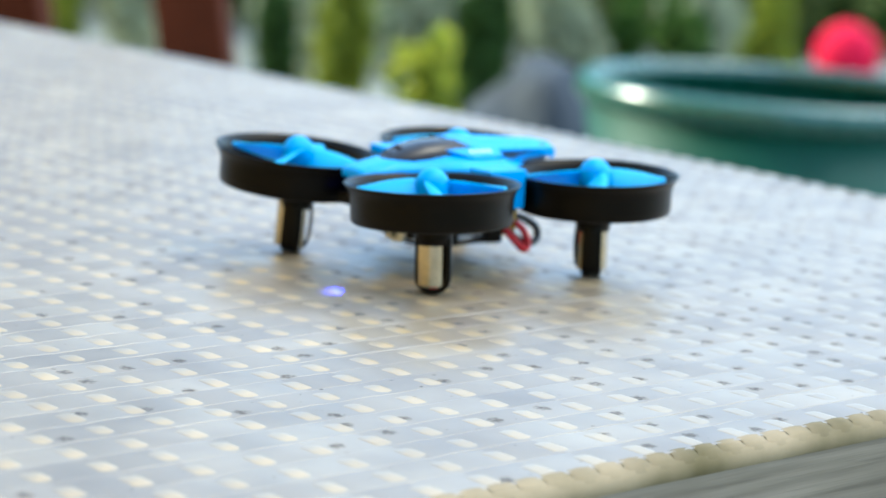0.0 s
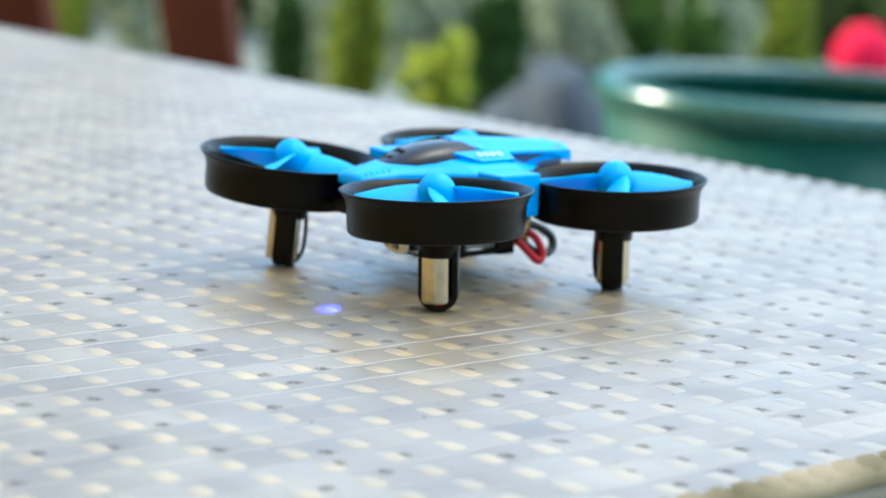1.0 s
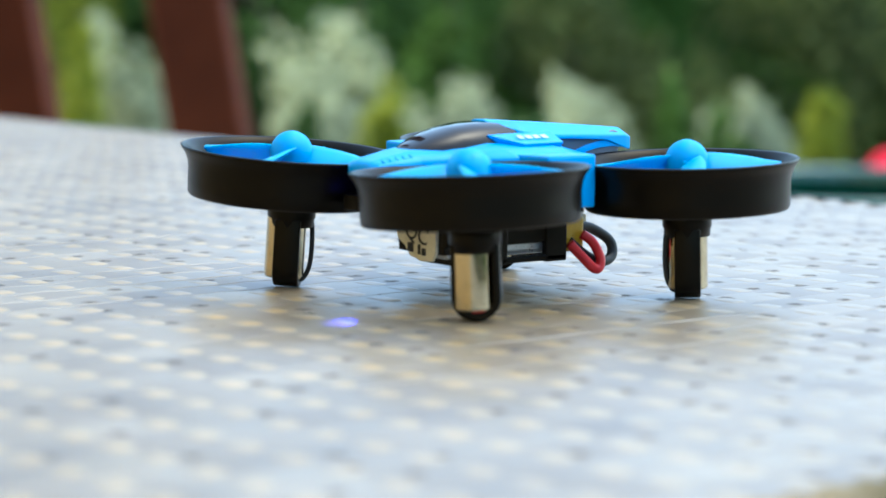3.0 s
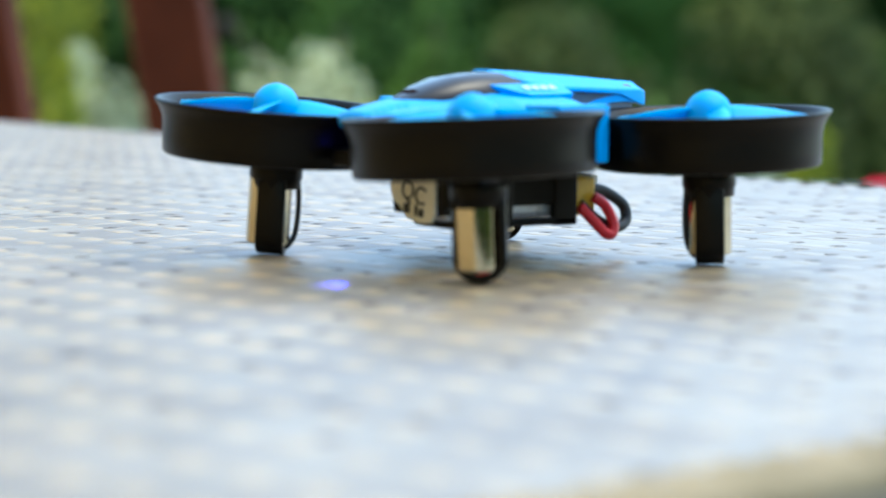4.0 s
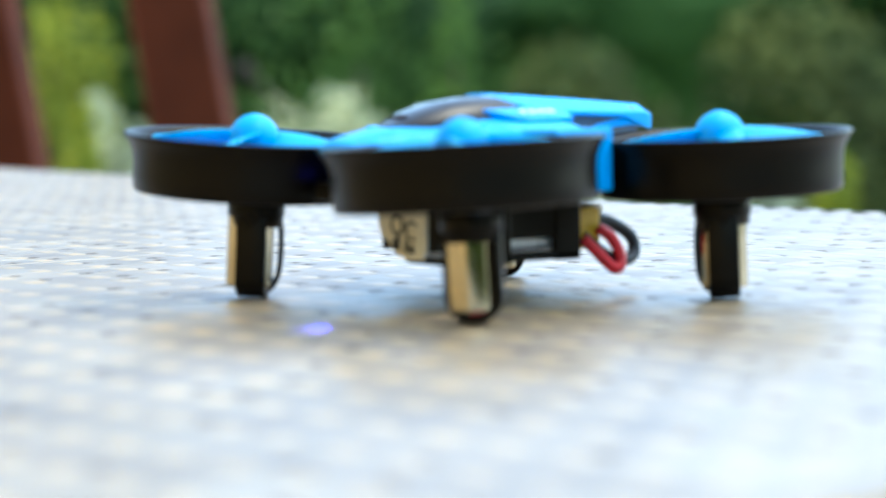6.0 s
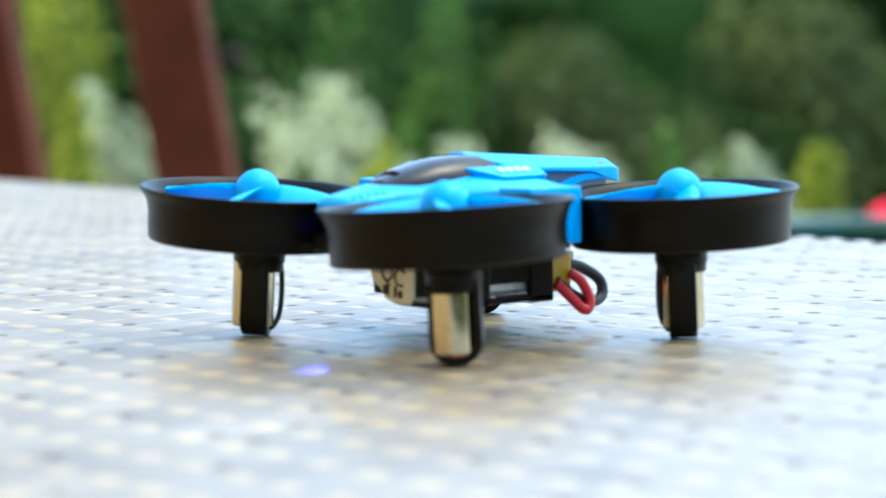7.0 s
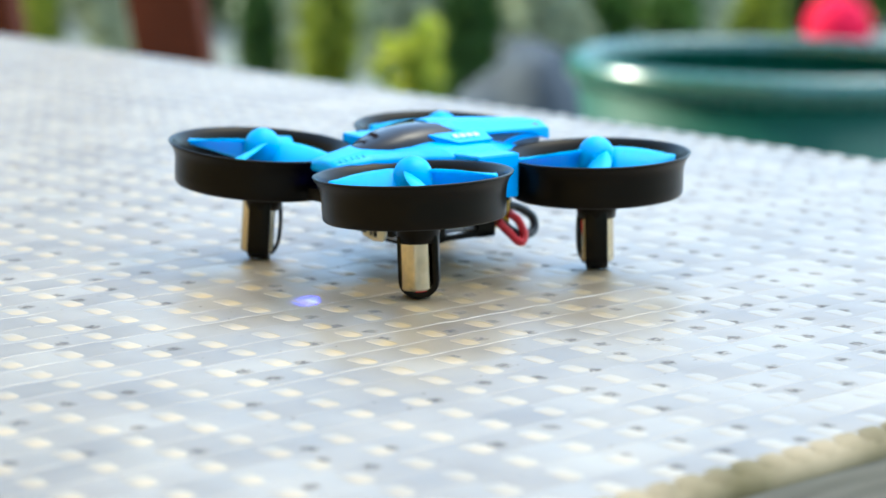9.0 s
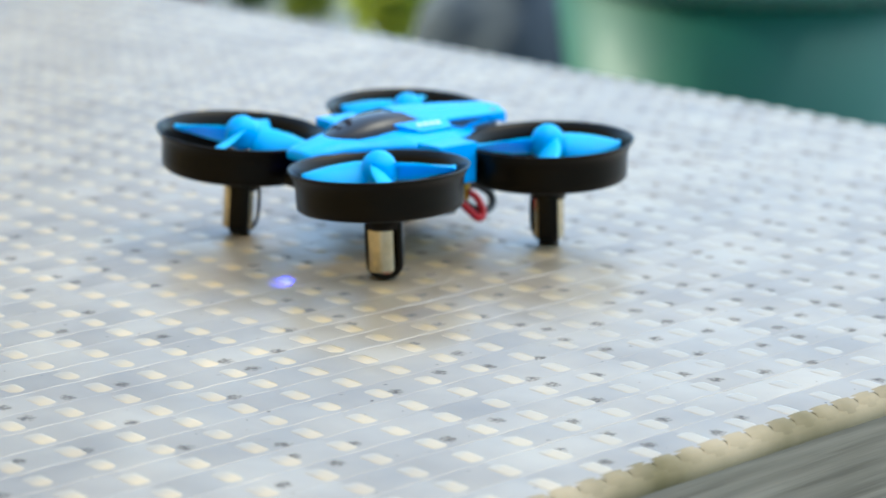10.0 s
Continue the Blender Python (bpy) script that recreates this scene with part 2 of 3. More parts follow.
GREEN_RIM = mottled("green_polished_plastic", (0.004, 0.062, 0.040), (0.006, 0.084, 0.054), 0.27, 6, 150, 0.03, 0.0002, spec=0.9)
RED_BALL = mottled("crimson_rubber", (0.50, 0.005, 0.035), (0.60, 0.008, 0.05), 0.75, 8, 150, 0.1, 0.0005, spec=0.1)
SLATE = mottled("blue_grey_stone", (0.012, 0.018, 0.026), (0.034, 0.046, 0.060), 0.8, 9, 60, 0.8, 0.004)
PALE = mottled("pale_grey_paving", (0.16, 0.17, 0.14), (0.26, 0.27, 0.23), 0.9, 0.9, 30, 0.5, 0.003)
LEAF_DARK = leaf_material("deep_green_leaves", (0.0217, 0.0527, 0.01364), (0.0682, 0.1302, 0.0372))
LEAF_MID = leaf_material("mid_green_leaves", (0.0341, 0.0868, 0.0186), (0.1116, 0.1984, 0.0465))
LEAF_LIME = leaf_material("lime_yellow_leaves", (0.15, 0.20, 0.022), (0.36, 0.39, 0.06))
LEAF_YELLOW = leaf_material("yellow_green_leaves", (0.15, 0.22, 0.025), (0.52, 0.54, 0.08))
LEAF_OLIVE = leaf_material("olive_green_leaves", (0.05, 0.075, 0.022), (0.14, 0.165, 0.06))
LEAF_PALE = leaf_material("silvery_pale_leaves", (0.34, 0.38, 0.285), (0.47, 0.50, 0.385))
OCHRE = mottled("ochre_reflector", (0.66, 0.40, 0.13), (0.78, 0.52, 0.20), 0.9, 1.5, 60, 0.5, 0.002)
BARK = mottled("brown_bark", (0.06, 0.045, 0.03), (0.13, 0.1, 0.07), 0.9, 15, 120, 0.6, 0.003)


# ---- mesh helpers ----
MM = 0.001


def part(name, bm, mat, parent, label="", smooth=False):
    """Links a bmesh as one mesh object under a thing or part."""
    me = bpy.data.meshes.new(name)
    bm.to_mesh(me)
    bm.free()
    return mesh_part(name, me, mat, parent, label, smooth)


def mesh_part(name, me, mat, parent, label="", smooth=False):
    if not me.materials:
        me.materials.append(mat)
    if smooth:
        me.polygons.foreach_set("use_smooth", [True] * len(me.polygons))
    ob = new(name, me)
    ob.parent = parent
    if label:
        ob["label"] = label
    return ob


def thing(name, m, label, category, group="", kind=""):
    ob = new(name)
    ob.empty_display_size = 0.01
    ob.matrix_world = m
    return tagged(ob, label, category, group, kind)


def box(lo, hi, bevel=0.0, bm=None):
    """A bevelled box between two corners."""
    own = bmesh.new()
    bmesh.ops.create_cube(own, size=1)
    for v in own.verts:
        v.co = Vector([(a + b) / 2 + c * (b - a) for a, b, c in zip(lo, hi, v.co)])
    if bevel:
        bmesh.ops.bevel(own, geom=own.edges[:], offset=bevel, segments=2, profile=0.5, affect="EDGES")
    if bm is None:
        return own
    join(bm, own)
    return bm


def join(bm, other):
    me = bpy.data.meshes.new("joined")
    other.to_mesh(me)
    other.free()
    bm.from_mesh(me)
    bpy.data.meshes.remove(me)


def lathe(profile, steps=48, closed=False):
    """Turns (radius, height) points round the z axis."""
    bm = bmesh.new()
    rings = []
    for r, z in profile:
        if r < 1e-9:
            rings.append([bm.verts.new((0, 0, z))])
        else:
            rings.append([bm.verts.new((r * math.cos(a), r * math.sin(a), z)) for a in (2 * math.pi * k / steps for k in range(steps))])
    pairs = list(zip(rings, rings[1:])) + ([(rings[-1], rings[0])] if closed else [])
    for a, b in pairs:
        for k in range(steps):
            j = (k + 1) % steps
            face = [a[0] if len(a) == 1 else a[k], *([a[j]] if len(a) > 1 else []), *([b[j]] if len(b) > 1 else []), b[0] if len(b) == 1 else b[k]]
            if len(set(face)) > 2:
                bm.faces.new(face)
    bmesh.ops.recalc_face_normals(bm, faces=bm.faces[:])
    return bm


def prism(outline, z0, z1, bevel=0.0, top_scale=1.0):
    """An upright prism over an outline in the xy plane; z1 may be a function of (x, y)."""
    bm = bmesh.new()
    cx, cy = (sum(p[k] for p in outline) / len(outline) for k in (0, 1))
    top_at = z1 if callable(z1) else (lambda x, y: z1)
    low = [bm.verts.new((x, y, z0)) for x, y in outline]
    high = [bm.verts.new((cx + (x - cx) * top_scale, cy + (y - cy) * top_scale, top_at(x, y))) for x, y in outline]
    n = len(outline)
    for k in range(n):
        bm.faces.new((low[k], low[(k + 1) % n], high[(k + 1) % n], high[k]))
    bm.faces.new(low[::-1])
    bm.faces.new(high)
    bmesh.ops.recalc_face_normals(bm, faces=bm.faces[:])
    if bevel:
        bmesh.ops.bevel(bm, geom=bm.edges[:], offset=bevel, segments=2, profile=0.6, affect="EDGES")
    return bm


def sweep(points, radius, sides=10, caps=True):
    """A round tube along a smooth line through the points."""
    pts = [Vector(p) for p in points]
    line = []
    for k in range(len(pts) - 1):
        a, b, c, d = pts[max(k - 1, 0)], pts[k], pts[k + 1], pts[min(k + 2, len(pts) - 1)]
        for s in range(8):
            t = s / 8
            line.append(0.5 * ((2 * b) + (c - a) * t + (2 * a - 5 * b + 4 * c - d) * t * t + (3 * b - a - 3 * c + d) * t ** 3))
    line.append(pts[-1])
    bm, rings, up = bmesh.new(), [], Vector((0.31, 0.2, 0.93))
    for k, p in enumerate(line):
        way = (line[min(k + 1, len(line) - 1)] - line[max(k - 1, 0)]).normalized()
        side = way.cross(up).normalized()
        up = side.cross(way).normalized()
        r = radius(k / (len(line) - 1)) if callable(radius) else radius
        rings.append([bm.verts.new(p + r * (math.cos(a) * side + math.sin(a) * up)) for a in (2 * math.pi * j / sides for j in range(sides))])
    for a, b in zip(rings, rings[1:]):
        for j in range(sides):
            bm.faces.new((a[j], a[(j + 1) % sides], b[(j + 1) % sides], b[j]))
    if caps:
        bm.faces.new(rings[0][::-1])
        bm.faces.new(rings[-1])
    bmesh.ops.recalc_face_normals(bm, faces=bm.faces[:])
    return bm


def moved(bm, m):
    bmesh.ops.transform(bm, matrix=m, verts=bm.verts[:])
    return bm


def scaled(bm, s):
    bmesh.ops.scale(bm, vec=(s, s, s), verts=bm.verts[:])
    return bm


def leaf_mesh(name, centres, size, rng, droop=0.3):
    """Many small folded leaves at the given places."""
    n = len(centres)
    way = rng.normal(size=(n, 3))
    way[:, 2] -= droop
    way /= np.linalg.norm(way, axis=1, keepdims=True)
    side = np.cross(way, rng.normal(size=(n, 3)))
    side /= np.linalg.norm(side, axis=1, keepdims=True)
    up = np.cross(side, way)
    s = size * rng.uniform(0.6, 1.3, (n, 1))
    c = np.asarray(centres)
    verts = np.stack([c - way * s * 0.5, c + side * s * 0.3 + up * s * 0.08, c + way * s * 0.5, c - side * s * 0.3 + up * s * 0.08], 1).reshape(-1, 3)
    k = np.arange(n) * 4
    faces = np.concatenate([np.stack([k, k + 1, k + 2], 1), np.stack([k, k + 2, k + 3], 1)])
    me = bpy.data.meshes.new(name)
    me.from_pydata(verts.tolist(), [], faces.tolist())
    return me

# ---- ground ----
GROUND = -0.42


def ground_sheet():
    bm = bmesh.new()
    bmesh.ops.create_grid(bm, x_segments=60, y_segments=60, size=400)
    for v in bm.verts:
        d = v.co.length
        v.co.z = GROUND + 0.02 * noise.noise(v.co * 0.21) * min(d / 30, 1)
    ob = part("ground", bm, PALE, None)
    return tagged(ob, "grey paved garden ground", "ground", kind="structure")


ground_sheet()

# ---- woven table ----
PITCH_X, PITCH_Y = 11.7, 8.65            # spacing of warp and weft strands, mm
X_LO, X_HI, Y_LO, Y_HI = -364.0, 193.8, -138.2, 1052.0
TURN = 2.2
ARCH = 0.11                              # rise of a weft between two warps, mm
table = thing("woven_coffee_table", pose(0, 0, GROUND, 0, 0, TURN), "low garden table with a weathered grey and tan woven resin top", "table")
TOP = -GROUND                            # height of the woven surface over the ground


def strand_mesh(name, along, heights, across, drops, jitter, seed, twist=0.0):
    """A flat strand that runs along x; heights along it, drops across it, mm; twist leans each stretch its own way."""
    rng = np.random.default_rng(seed)
    u, z = np.array(along), np.array(heights)
    wob = np.interp(u, np.linspace(u[0], u[-1], 70), rng.normal(0, jitter, 70))
    cells = np.linspace(u[0], u[-1], int((u[-1] - u[0]) / PITCH_X) + 1)
    tilt = np.interp(u, cells, rng.normal(0, twist, len(cells)))
    lift = np.interp(u, np.linspace(u[0], u[-1], 110), rng.normal(0, 0.003, 110))
    v, d = np.array(across), np.array(drops)
    nu, nv = len(u), len(v)
    co = np.zeros((nu, nv, 3))
    co[..., 0] = u[:, None]
    co[..., 1] = v[None] + wob[:, None]
    co[..., 2] = z[:, None] + d[None] + lift[:, None] + tilt[:, None] * (v - v.mean())[None]
    a = (np.arange(nu - 1)[:, None] * nv + np.arange(nv - 1)[None]).ravel()
    faces = np.stack([a, a + nv, a + nv + 1, a + 1], 1)
    me = bpy.data.meshes.new(name)
    me.from_pydata((co.reshape(-1, 3) * MM).tolist(), [], faces.tolist())
    me.polygons.foreach_set("use_smooth", [True] * len(me.polygons))
    return me


warp_at = [x for x in (-30.6 + PITCH_X * k for k in range(-40, 40)) if X_LO + 4 < x < X_HI - 3]
weft_at = [y for y in (4.7 + PITCH_Y * k for k in range(-40, 140)) if Y_LO + 2 < y < Y_HI - 4]


def weft_profile():
    """The weft arches up between two warps and dips at each."""
    along, heights = [X_LO], [-0.3]
    for x in warp_at:
        for du in (-5.3, -4.4, -3.5, -2.7, -2.0, -1.0, 0, 1.0, 2.0, 2.7, 3.5, 4.4, 5.3):
            along.append(x + du)
            heights.append(-ARCH * (0.5 + 0.5 * math.cos(2 * math.pi * du / PITCH_X)))
    return along + [X_HI], heights + [-0.3]


def warp_profile():
    """The warp rises over every second weft and dives under the next."""
    along, heights = [Y_LO], [-0.6]
    for y in weft_at:
        for du, h in ((-4.25, -0.85), (-4.05, -0.45), (-3.6, -0.20), (-2.9, -0.08), (-1.8, -0.02), (0, -0.005), (1.2, -0.02), (2.0, -0.07), (2.8, -0.17), (3.7, -0.40), (4.25, -0.85)):
            along.append(y + du)
            heights.append(h)
    return along + [Y_HI], heights + [-0.6]


wa, wh = weft_profile()
weft_meshes = [strand_mesh("weft_strand", wa, wh, (-4.32, -4.29, -4.1, -3.6, -2.6, -1.3, 0, 1.3, 2.6, 3.6, 4.1, 4.29, 4.32), (-0.35, -0.035, -0.02, -0.012, -0.006, -0.002, 0.0, -0.002, -0.006, -0.012, -0.02, -0.035, -0.35), 0.006, s, 0.006) for s in range(9)]
pa, ph = warp_profile()
warp_meshes = [strand_mesh("warp_strand", pa, ph, (-1.85, -1.75, -1.1, 0, 1.1, 1.75, 1.85), (-0.16, -0.05, -0.012, 0.0, -0.012, -0.05, -0.16), 0.12, s + 50) for s in range(7)]
strand_rng = random.Random(4)
for y in weft_at:
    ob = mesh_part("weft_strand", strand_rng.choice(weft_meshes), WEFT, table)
    ob.location = (0, y * MM, TOP + strand_rng.uniform(-0.00002, 0.00002))
    ob.rotation_euler = (radians(strand_rng.uniform(-0.25, 0.3)), 0, 0)
for x in warp_at:
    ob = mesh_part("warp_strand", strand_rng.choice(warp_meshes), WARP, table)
    ob.location = (x * MM, 0, TOP)
    ob.rotation_euler = (0, 0, radians(90))
part("underlay", box((X_LO * MM, Y_LO * MM, TOP - 0.006), (X_HI * MM, Y_HI * MM, TOP - 0.0011)), VOID, table)


def roll_mesh(name, length, radius, bulge=0.0, inner=0.0045):
    """A half-round strip along x that turns from the top over the edge (towards -y) and down."""
    bm = bmesh.new()
    rows = []
    for k in range(9):
        a = radians(90 - k * 22)
        rows.append([bm.verts.new((u * length, -radius * math.cos(a) * (1 + bulge * (1 - (2 * u - 1) ** 2)) if k > 0 else inner,
                                   radius * math.sin(a) * (1 + bulge * (1 - (2 * u - 1) ** 2)) - radius)) for u in (0, 0.12, 0.5, 0.88, 1)])
    for a, b in zip(rows, rows[1:]):
        for j in range(4):
            bm.faces.new((a[j], b[j], b[j + 1], a[j + 1]))
    bmesh.ops.recalc_face_normals(bm, faces=bm.faces[:])
    me = bpy.data.meshes.new(name)
    bm.to_mesh(me)
    bm.free()
    me.polygons.foreach_set("use_smooth", [True] * len(me.polygons))
    return me


edge_core = roll_mesh("edge_roll", (X_HI - X_LO) * MM, 0.0026)
ob = mesh_part("edge_roll", edge_core, EDGE, table, "tan woven rolled edge")
ob.location = (X_LO * MM, Y_LO * MM, TOP - 0.0004)
wrap = roll_mesh("edge_wrap", 0.0056, 0.0026, 0.09, 0.0006)
for x in [w + s for w in warp_at for s in (0.0, PITCH_X / 2)]:
    ob = mesh_part("edge_wrap", wrap, EDGE, table)
    ob.location = ((x - 2.8) * MM, (Y_LO + 0.4) * MM, TOP - 0.0001)
edge_core = roll_mesh("edge_roll", (Y_HI - Y_LO) * MM, 0.0042)
ob = mesh_part("edge_roll", edge_core, EDGE, table, "tan woven rolled edge")
ob.location, ob.rotation_euler = (X_HI * MM, Y_LO * MM, TOP - 0.0004), (0, 0, radians(90))
wrap = roll_mesh("edge_wrap", 0.0074, 0.0047, 0.1)
for y in weft_at:
    ob = mesh_part("edge_wrap", wrap, WEFT, table)
    ob.location, ob.rotation_euler = ((X_HI - 0.4) * MM, (y - 3.7) * MM, TOP - 0.0001), (0, 0, radians(90))
for name, lo, hi in (("apron_board", (X_LO, Y_LO - 2.3, -70), (X_HI, Y_LO + 12, -2.2)), ("apron_board", (X_HI - 12, Y_LO + 13, -70), (X_HI + 3.5, Y_HI - 13, -9)),
                     ("apron_board", (X_LO, Y_HI - 12, -70), (X_HI, Y_HI, -6.5)), ("apron_board", (X_LO, Y_LO + 13, -70), (X_LO + 15, Y_HI - 13, -6.5))):
    part(name, box([v * MM + (TOP if k == 2 else 0) for k, v in enumerate(lo)], [v * MM + (TOP if k == 2 else 0) for k, v in enumerate(hi)], 0.0015), GREY_WOOD, table,
         "weathered grey apron board")
for x in (X_LO + 45, X_HI - 45):
    for y in (Y_LO + 45, Y_HI - 45):
        part("leg", box(((x - 22) * MM, (y - 22) * MM, 0), ((x + 22) * MM, (y + 22) * MM, TOP - 0.0065), 0.003), GREY_WOOD, table)

# ---- toy drone; its nose points to -x ----
drone = thing("toy_quadcopter", pose(0, 0, 0.0001), "small azure and black toy quadcopter standing on the woven table", "drone")
A = 23.75


def duct_ring():
    outer = [(18.85, 23.5), (18.6, 23.0), (18.0, 22.2), (17.55, 21.1), (17.35, 19.7), (17.3, 17.6), (17.2, 15.6), (16.9, 15.2), (16.0, 15.1)]
    inner = [(15.7, 15.4), (16.0, 16.6), (16.35, 19.6), (16.7, 21.2), (17.3, 22.5), (18.1, 23.4), (18.55, 23.65)]
    return scaled(lathe(outer + inner, 72, closed=True), MM)


def leg_frame():
    """A U-shaped holder that stands on its rounded end, seen along y, with an open window for the motor."""
    outer = [(-3.85, 12)] + [(3.85 * math.cos(a), 3.4 + 3.4 * math.sin(a)) for a in (radians(180 + 15 * k) for k in range(13))] + [(3.85, 12)]
    inner = [(-2.65, 10.4)] + [(2.65 * math.cos(a), 3.3 + 2.0 * math.sin(a)) for a in (radians(180 + 15 * k) for k in range(13))] + [(2.65, 10.4)]
    bm = bmesh.new()
    loops = []
    for y in (-2.2, 2.2):
        loops.append(([bm.verts.new((x, y, z)) for x, z in outer], [bm.verts.new((x, y, z)) for x, z in inner]))
    n = len(outer)
    for k in range(n):
        j = (k + 1) % n
        for o, i in loops:
            bm.faces.new((o[k], o[j], i[j], i[k]))
        bm.faces.new((loops[0][0][k], loops[0][0][j], loops[1][0][j], loops[1][0][k]))
        bm.faces.new((loops[0][1][k], loops[0][1][j], loops[1][1][j], loops[1][1][k]))
    bmesh.ops.recalc_face_normals(bm, faces=bm.faces[:])
    bmesh.ops.bevel(bm, geom=[e for e in bm.edges if e.calc_face_angle(0) > 0.9], offset=0.25, segments=2, profile=0.5, affect="EDGES")
    join(bm, lathe([(0, 15.6), (4.15, 15.6), (4.15, 12.2), (3.95, 11.9), (3.85, 10.6), (0, 10.4)], 32))
    return scaled(bm, MM)


def blade(hand):
    """One twisted propeller blade that points to +x."""
    stations = ((2.0, 5.6, 46, 0), (4.5, 6.8, 43, -0.3), (7.5, 7.2, 38, -0.4), (10.5, 6.3, 33, -0.1), (13.2, 4.6, 28, 0.3), (15.0, 2.9, 25, 0.6), (15.8, 1.5, 24, 0.8))
    bm, rings = bmesh.new(), []
    for r, chord, twist, shift in stations:
        c, s = math.cos(radians(twist)), math.sin(radians(twist))
        top = [(-0.5, 0.10), (-0.3, 0.34), (0, 0.46), (0.3, 0.34), (0.5, 0.10)]
        low = [(w, -k) for w, k in reversed(top)]
        verts = []
        for w, k in top + low:
            a, b = chord * w + shift, k + 0.5 * (1 - 4 * w * w)
            verts.append(bm.verts.new((r, hand * (a * c - b * s), 21.9 + (a * s + b * c) - 0.05 * r)))
        rings.append(verts)
    m = len(rings[0])
    for p, q in zip(rings, rings[1:]):
        for j in range(m):
            bm.faces.new((p[j], p[(j + 1) % m], q[(j + 1) % m], q[j]))
    bm.faces.new(rings[0])
    bm.faces.new(rings[-1][::-1])
    bmesh.ops.recalc_face_normals(bm, faces=bm.faces[:])
    return scaled(bm, MM)


def prop_hub():
    dome = [(0, 26.35)] + [(3.65 * math.sin(radians(a)), 22.65 + 3.65 * math.cos(radians(a))) for a in range(12, 91, 13)] + [(3.65, 20.2), (3.2, 19.6), (1.2, 19.5), (1.2, 16.5), (0, 16.5)]
    bm = lathe(dome, 40)
    for a in (40, 220):
        join(bm, moved(box((2.9, -0.35, 22.4), (4.3, 0.35, 23.0), 0.15), pose(0, 0, 0, 0, 0, a)))
    return scaled(bm, MM)


def rotor(x, y, phase, hand, right_up, back_up, leg_out=0.0):
    out = math.degrees(math.atan2(y, x)) + 90          # turns the leg's window outwards
    base = pose(x * MM, y * MM, 0.021)
    base = base @ Matrix.Rotation(radians(-right_up), 4, (0.655, 0.755, 0)) @ Matrix.Rotation(radians(back_up), 4, (0.755, -0.655, 0)) @ pose(0, 0, -0.021)
    duct = part("rotor_duct", duct_ring(), BLACK, drone, "black plastic duct with a flared rim", True)
    duct.matrix_local = base
    for k in range(3):
        part("spoke", scaled(moved(box((3.4, -0.8, 15.3), (16.4, 0.8, 16.7), 0.3), pose(0, 0, 0, 0, 0, out + 30 + 120 * k)), MM), BLACK, duct)
    part("motor_mount", scaled(lathe([(0, 16.7), (4.4, 16.7), (4.7, 16.4), (4.7, 15.3), (0, 15.2)], 32), MM), BLACK, duct)
    leg = part("motor_holder", leg_frame(), BLACK, duct, "black leg with an open window", True)
    aside = pose(leg_out * 0.755 * MM, -leg_out * 0.655 * MM, 0)
    leg.matrix_local = aside @ pose(0, 0, 0, 0, 0, out)
    part("motor", scaled(lathe([(0, 13.5), (3.2, 13.5), (3.4, 13.2), (3.4, 2.0), (3.2, 1.7), (0, 1.7)], 40), MM), STEEL, duct, "shiny steel motor can", False)
    duct.children[-1].matrix_local = aside
    for p in duct.children[-1].data.polygons:
        p.use_smooth = abs(p.normal.z) < 0.5
    wire = sweep([(-0.9, 2.6, 14.8), (-0.8, 3.5, 11), (-0.6, 3.75, 7), (-0.5, 3.5, 3.6), (-0.3, 2.6, 1.6), (0, 1.6, 1.2)], 0.42, 8)
    wire_ob = part("motor_wire", scaled(wire, MM), BLACK_SOFT, duct, "thin black motor wire", True)
    wire_ob.matrix_local = aside @ pose(0, 0, 0, 0, 0, out)
    tab = part("wire_tab", scaled(box((-1.3, 3.4, 14.5), (0.5, 6.4, 15.5), 0.2), MM), BLACK, duct)
    tab.matrix_local = aside @ pose(0, 0, 0, 0, 0, out)
    tip = part("wire_end", scaled(sweep([(-0.6, -1.9, 1.35), (0.4, -2.1, 1.45), (1.5, -1.9, 1.55)], 0.15, 8), MM), RED_WIRE, duct, "red wire end")
    tip.matrix_local = aside @ pose(0, 0, 0, 0, 0, out)
    prop = part("propeller", prop_hub(), BLUE_PROP, drone, "azure four-bladed propeller", True)
    prop.matrix_local = base @ pose(0, 0, 0.0005)
    for k in range(4):
        b = part("blade", blade(hand), BLUE_PROP, prop, "", True)
        b.matrix_local = pose(0, 0, 0, 0, 0, phase + 90 * k)


rotor(-A, A, -149, 1, -3.3, 2.2, 0.7)
rotor(-A, -A, -122, -1, 2.8, -1.2, 0.55)
rotor(A, -A, -132, 1, 2.1, 1.2)
rotor(A, A, -140, -1, -1.0, 3.0)


def loft(sections, cap=True):
    """Joins cross-sections (x, list of (y, z)) along x."""
    bm = bmesh.new()
    rings = [[bm.verts.new((x, y, z)) for y, z in ring] for x, ring in sections]
    n = len(rings[0])
    for a, b in zip(rings, rings[1:]):
        for k in range(n):
            bm.faces.new((a[k], a[(k + 1) % n], b[(k + 1) % n], b[k]))
    if cap:
        bm.faces.new(rings[0])
        bm.faces.new(rings[-1][::-1])
    bmesh.ops.recalc_face_normals(bm, faces=bm.faces[:])
    return bm


def shell_ring(w, low, side, top, flat=0.45):
    half = [(w, low), (w, side), (w * 0.8, side + (top - side) * 0.55), (w * flat, top)]
    return half + [(-y, z) for y, z in reversed(half)]


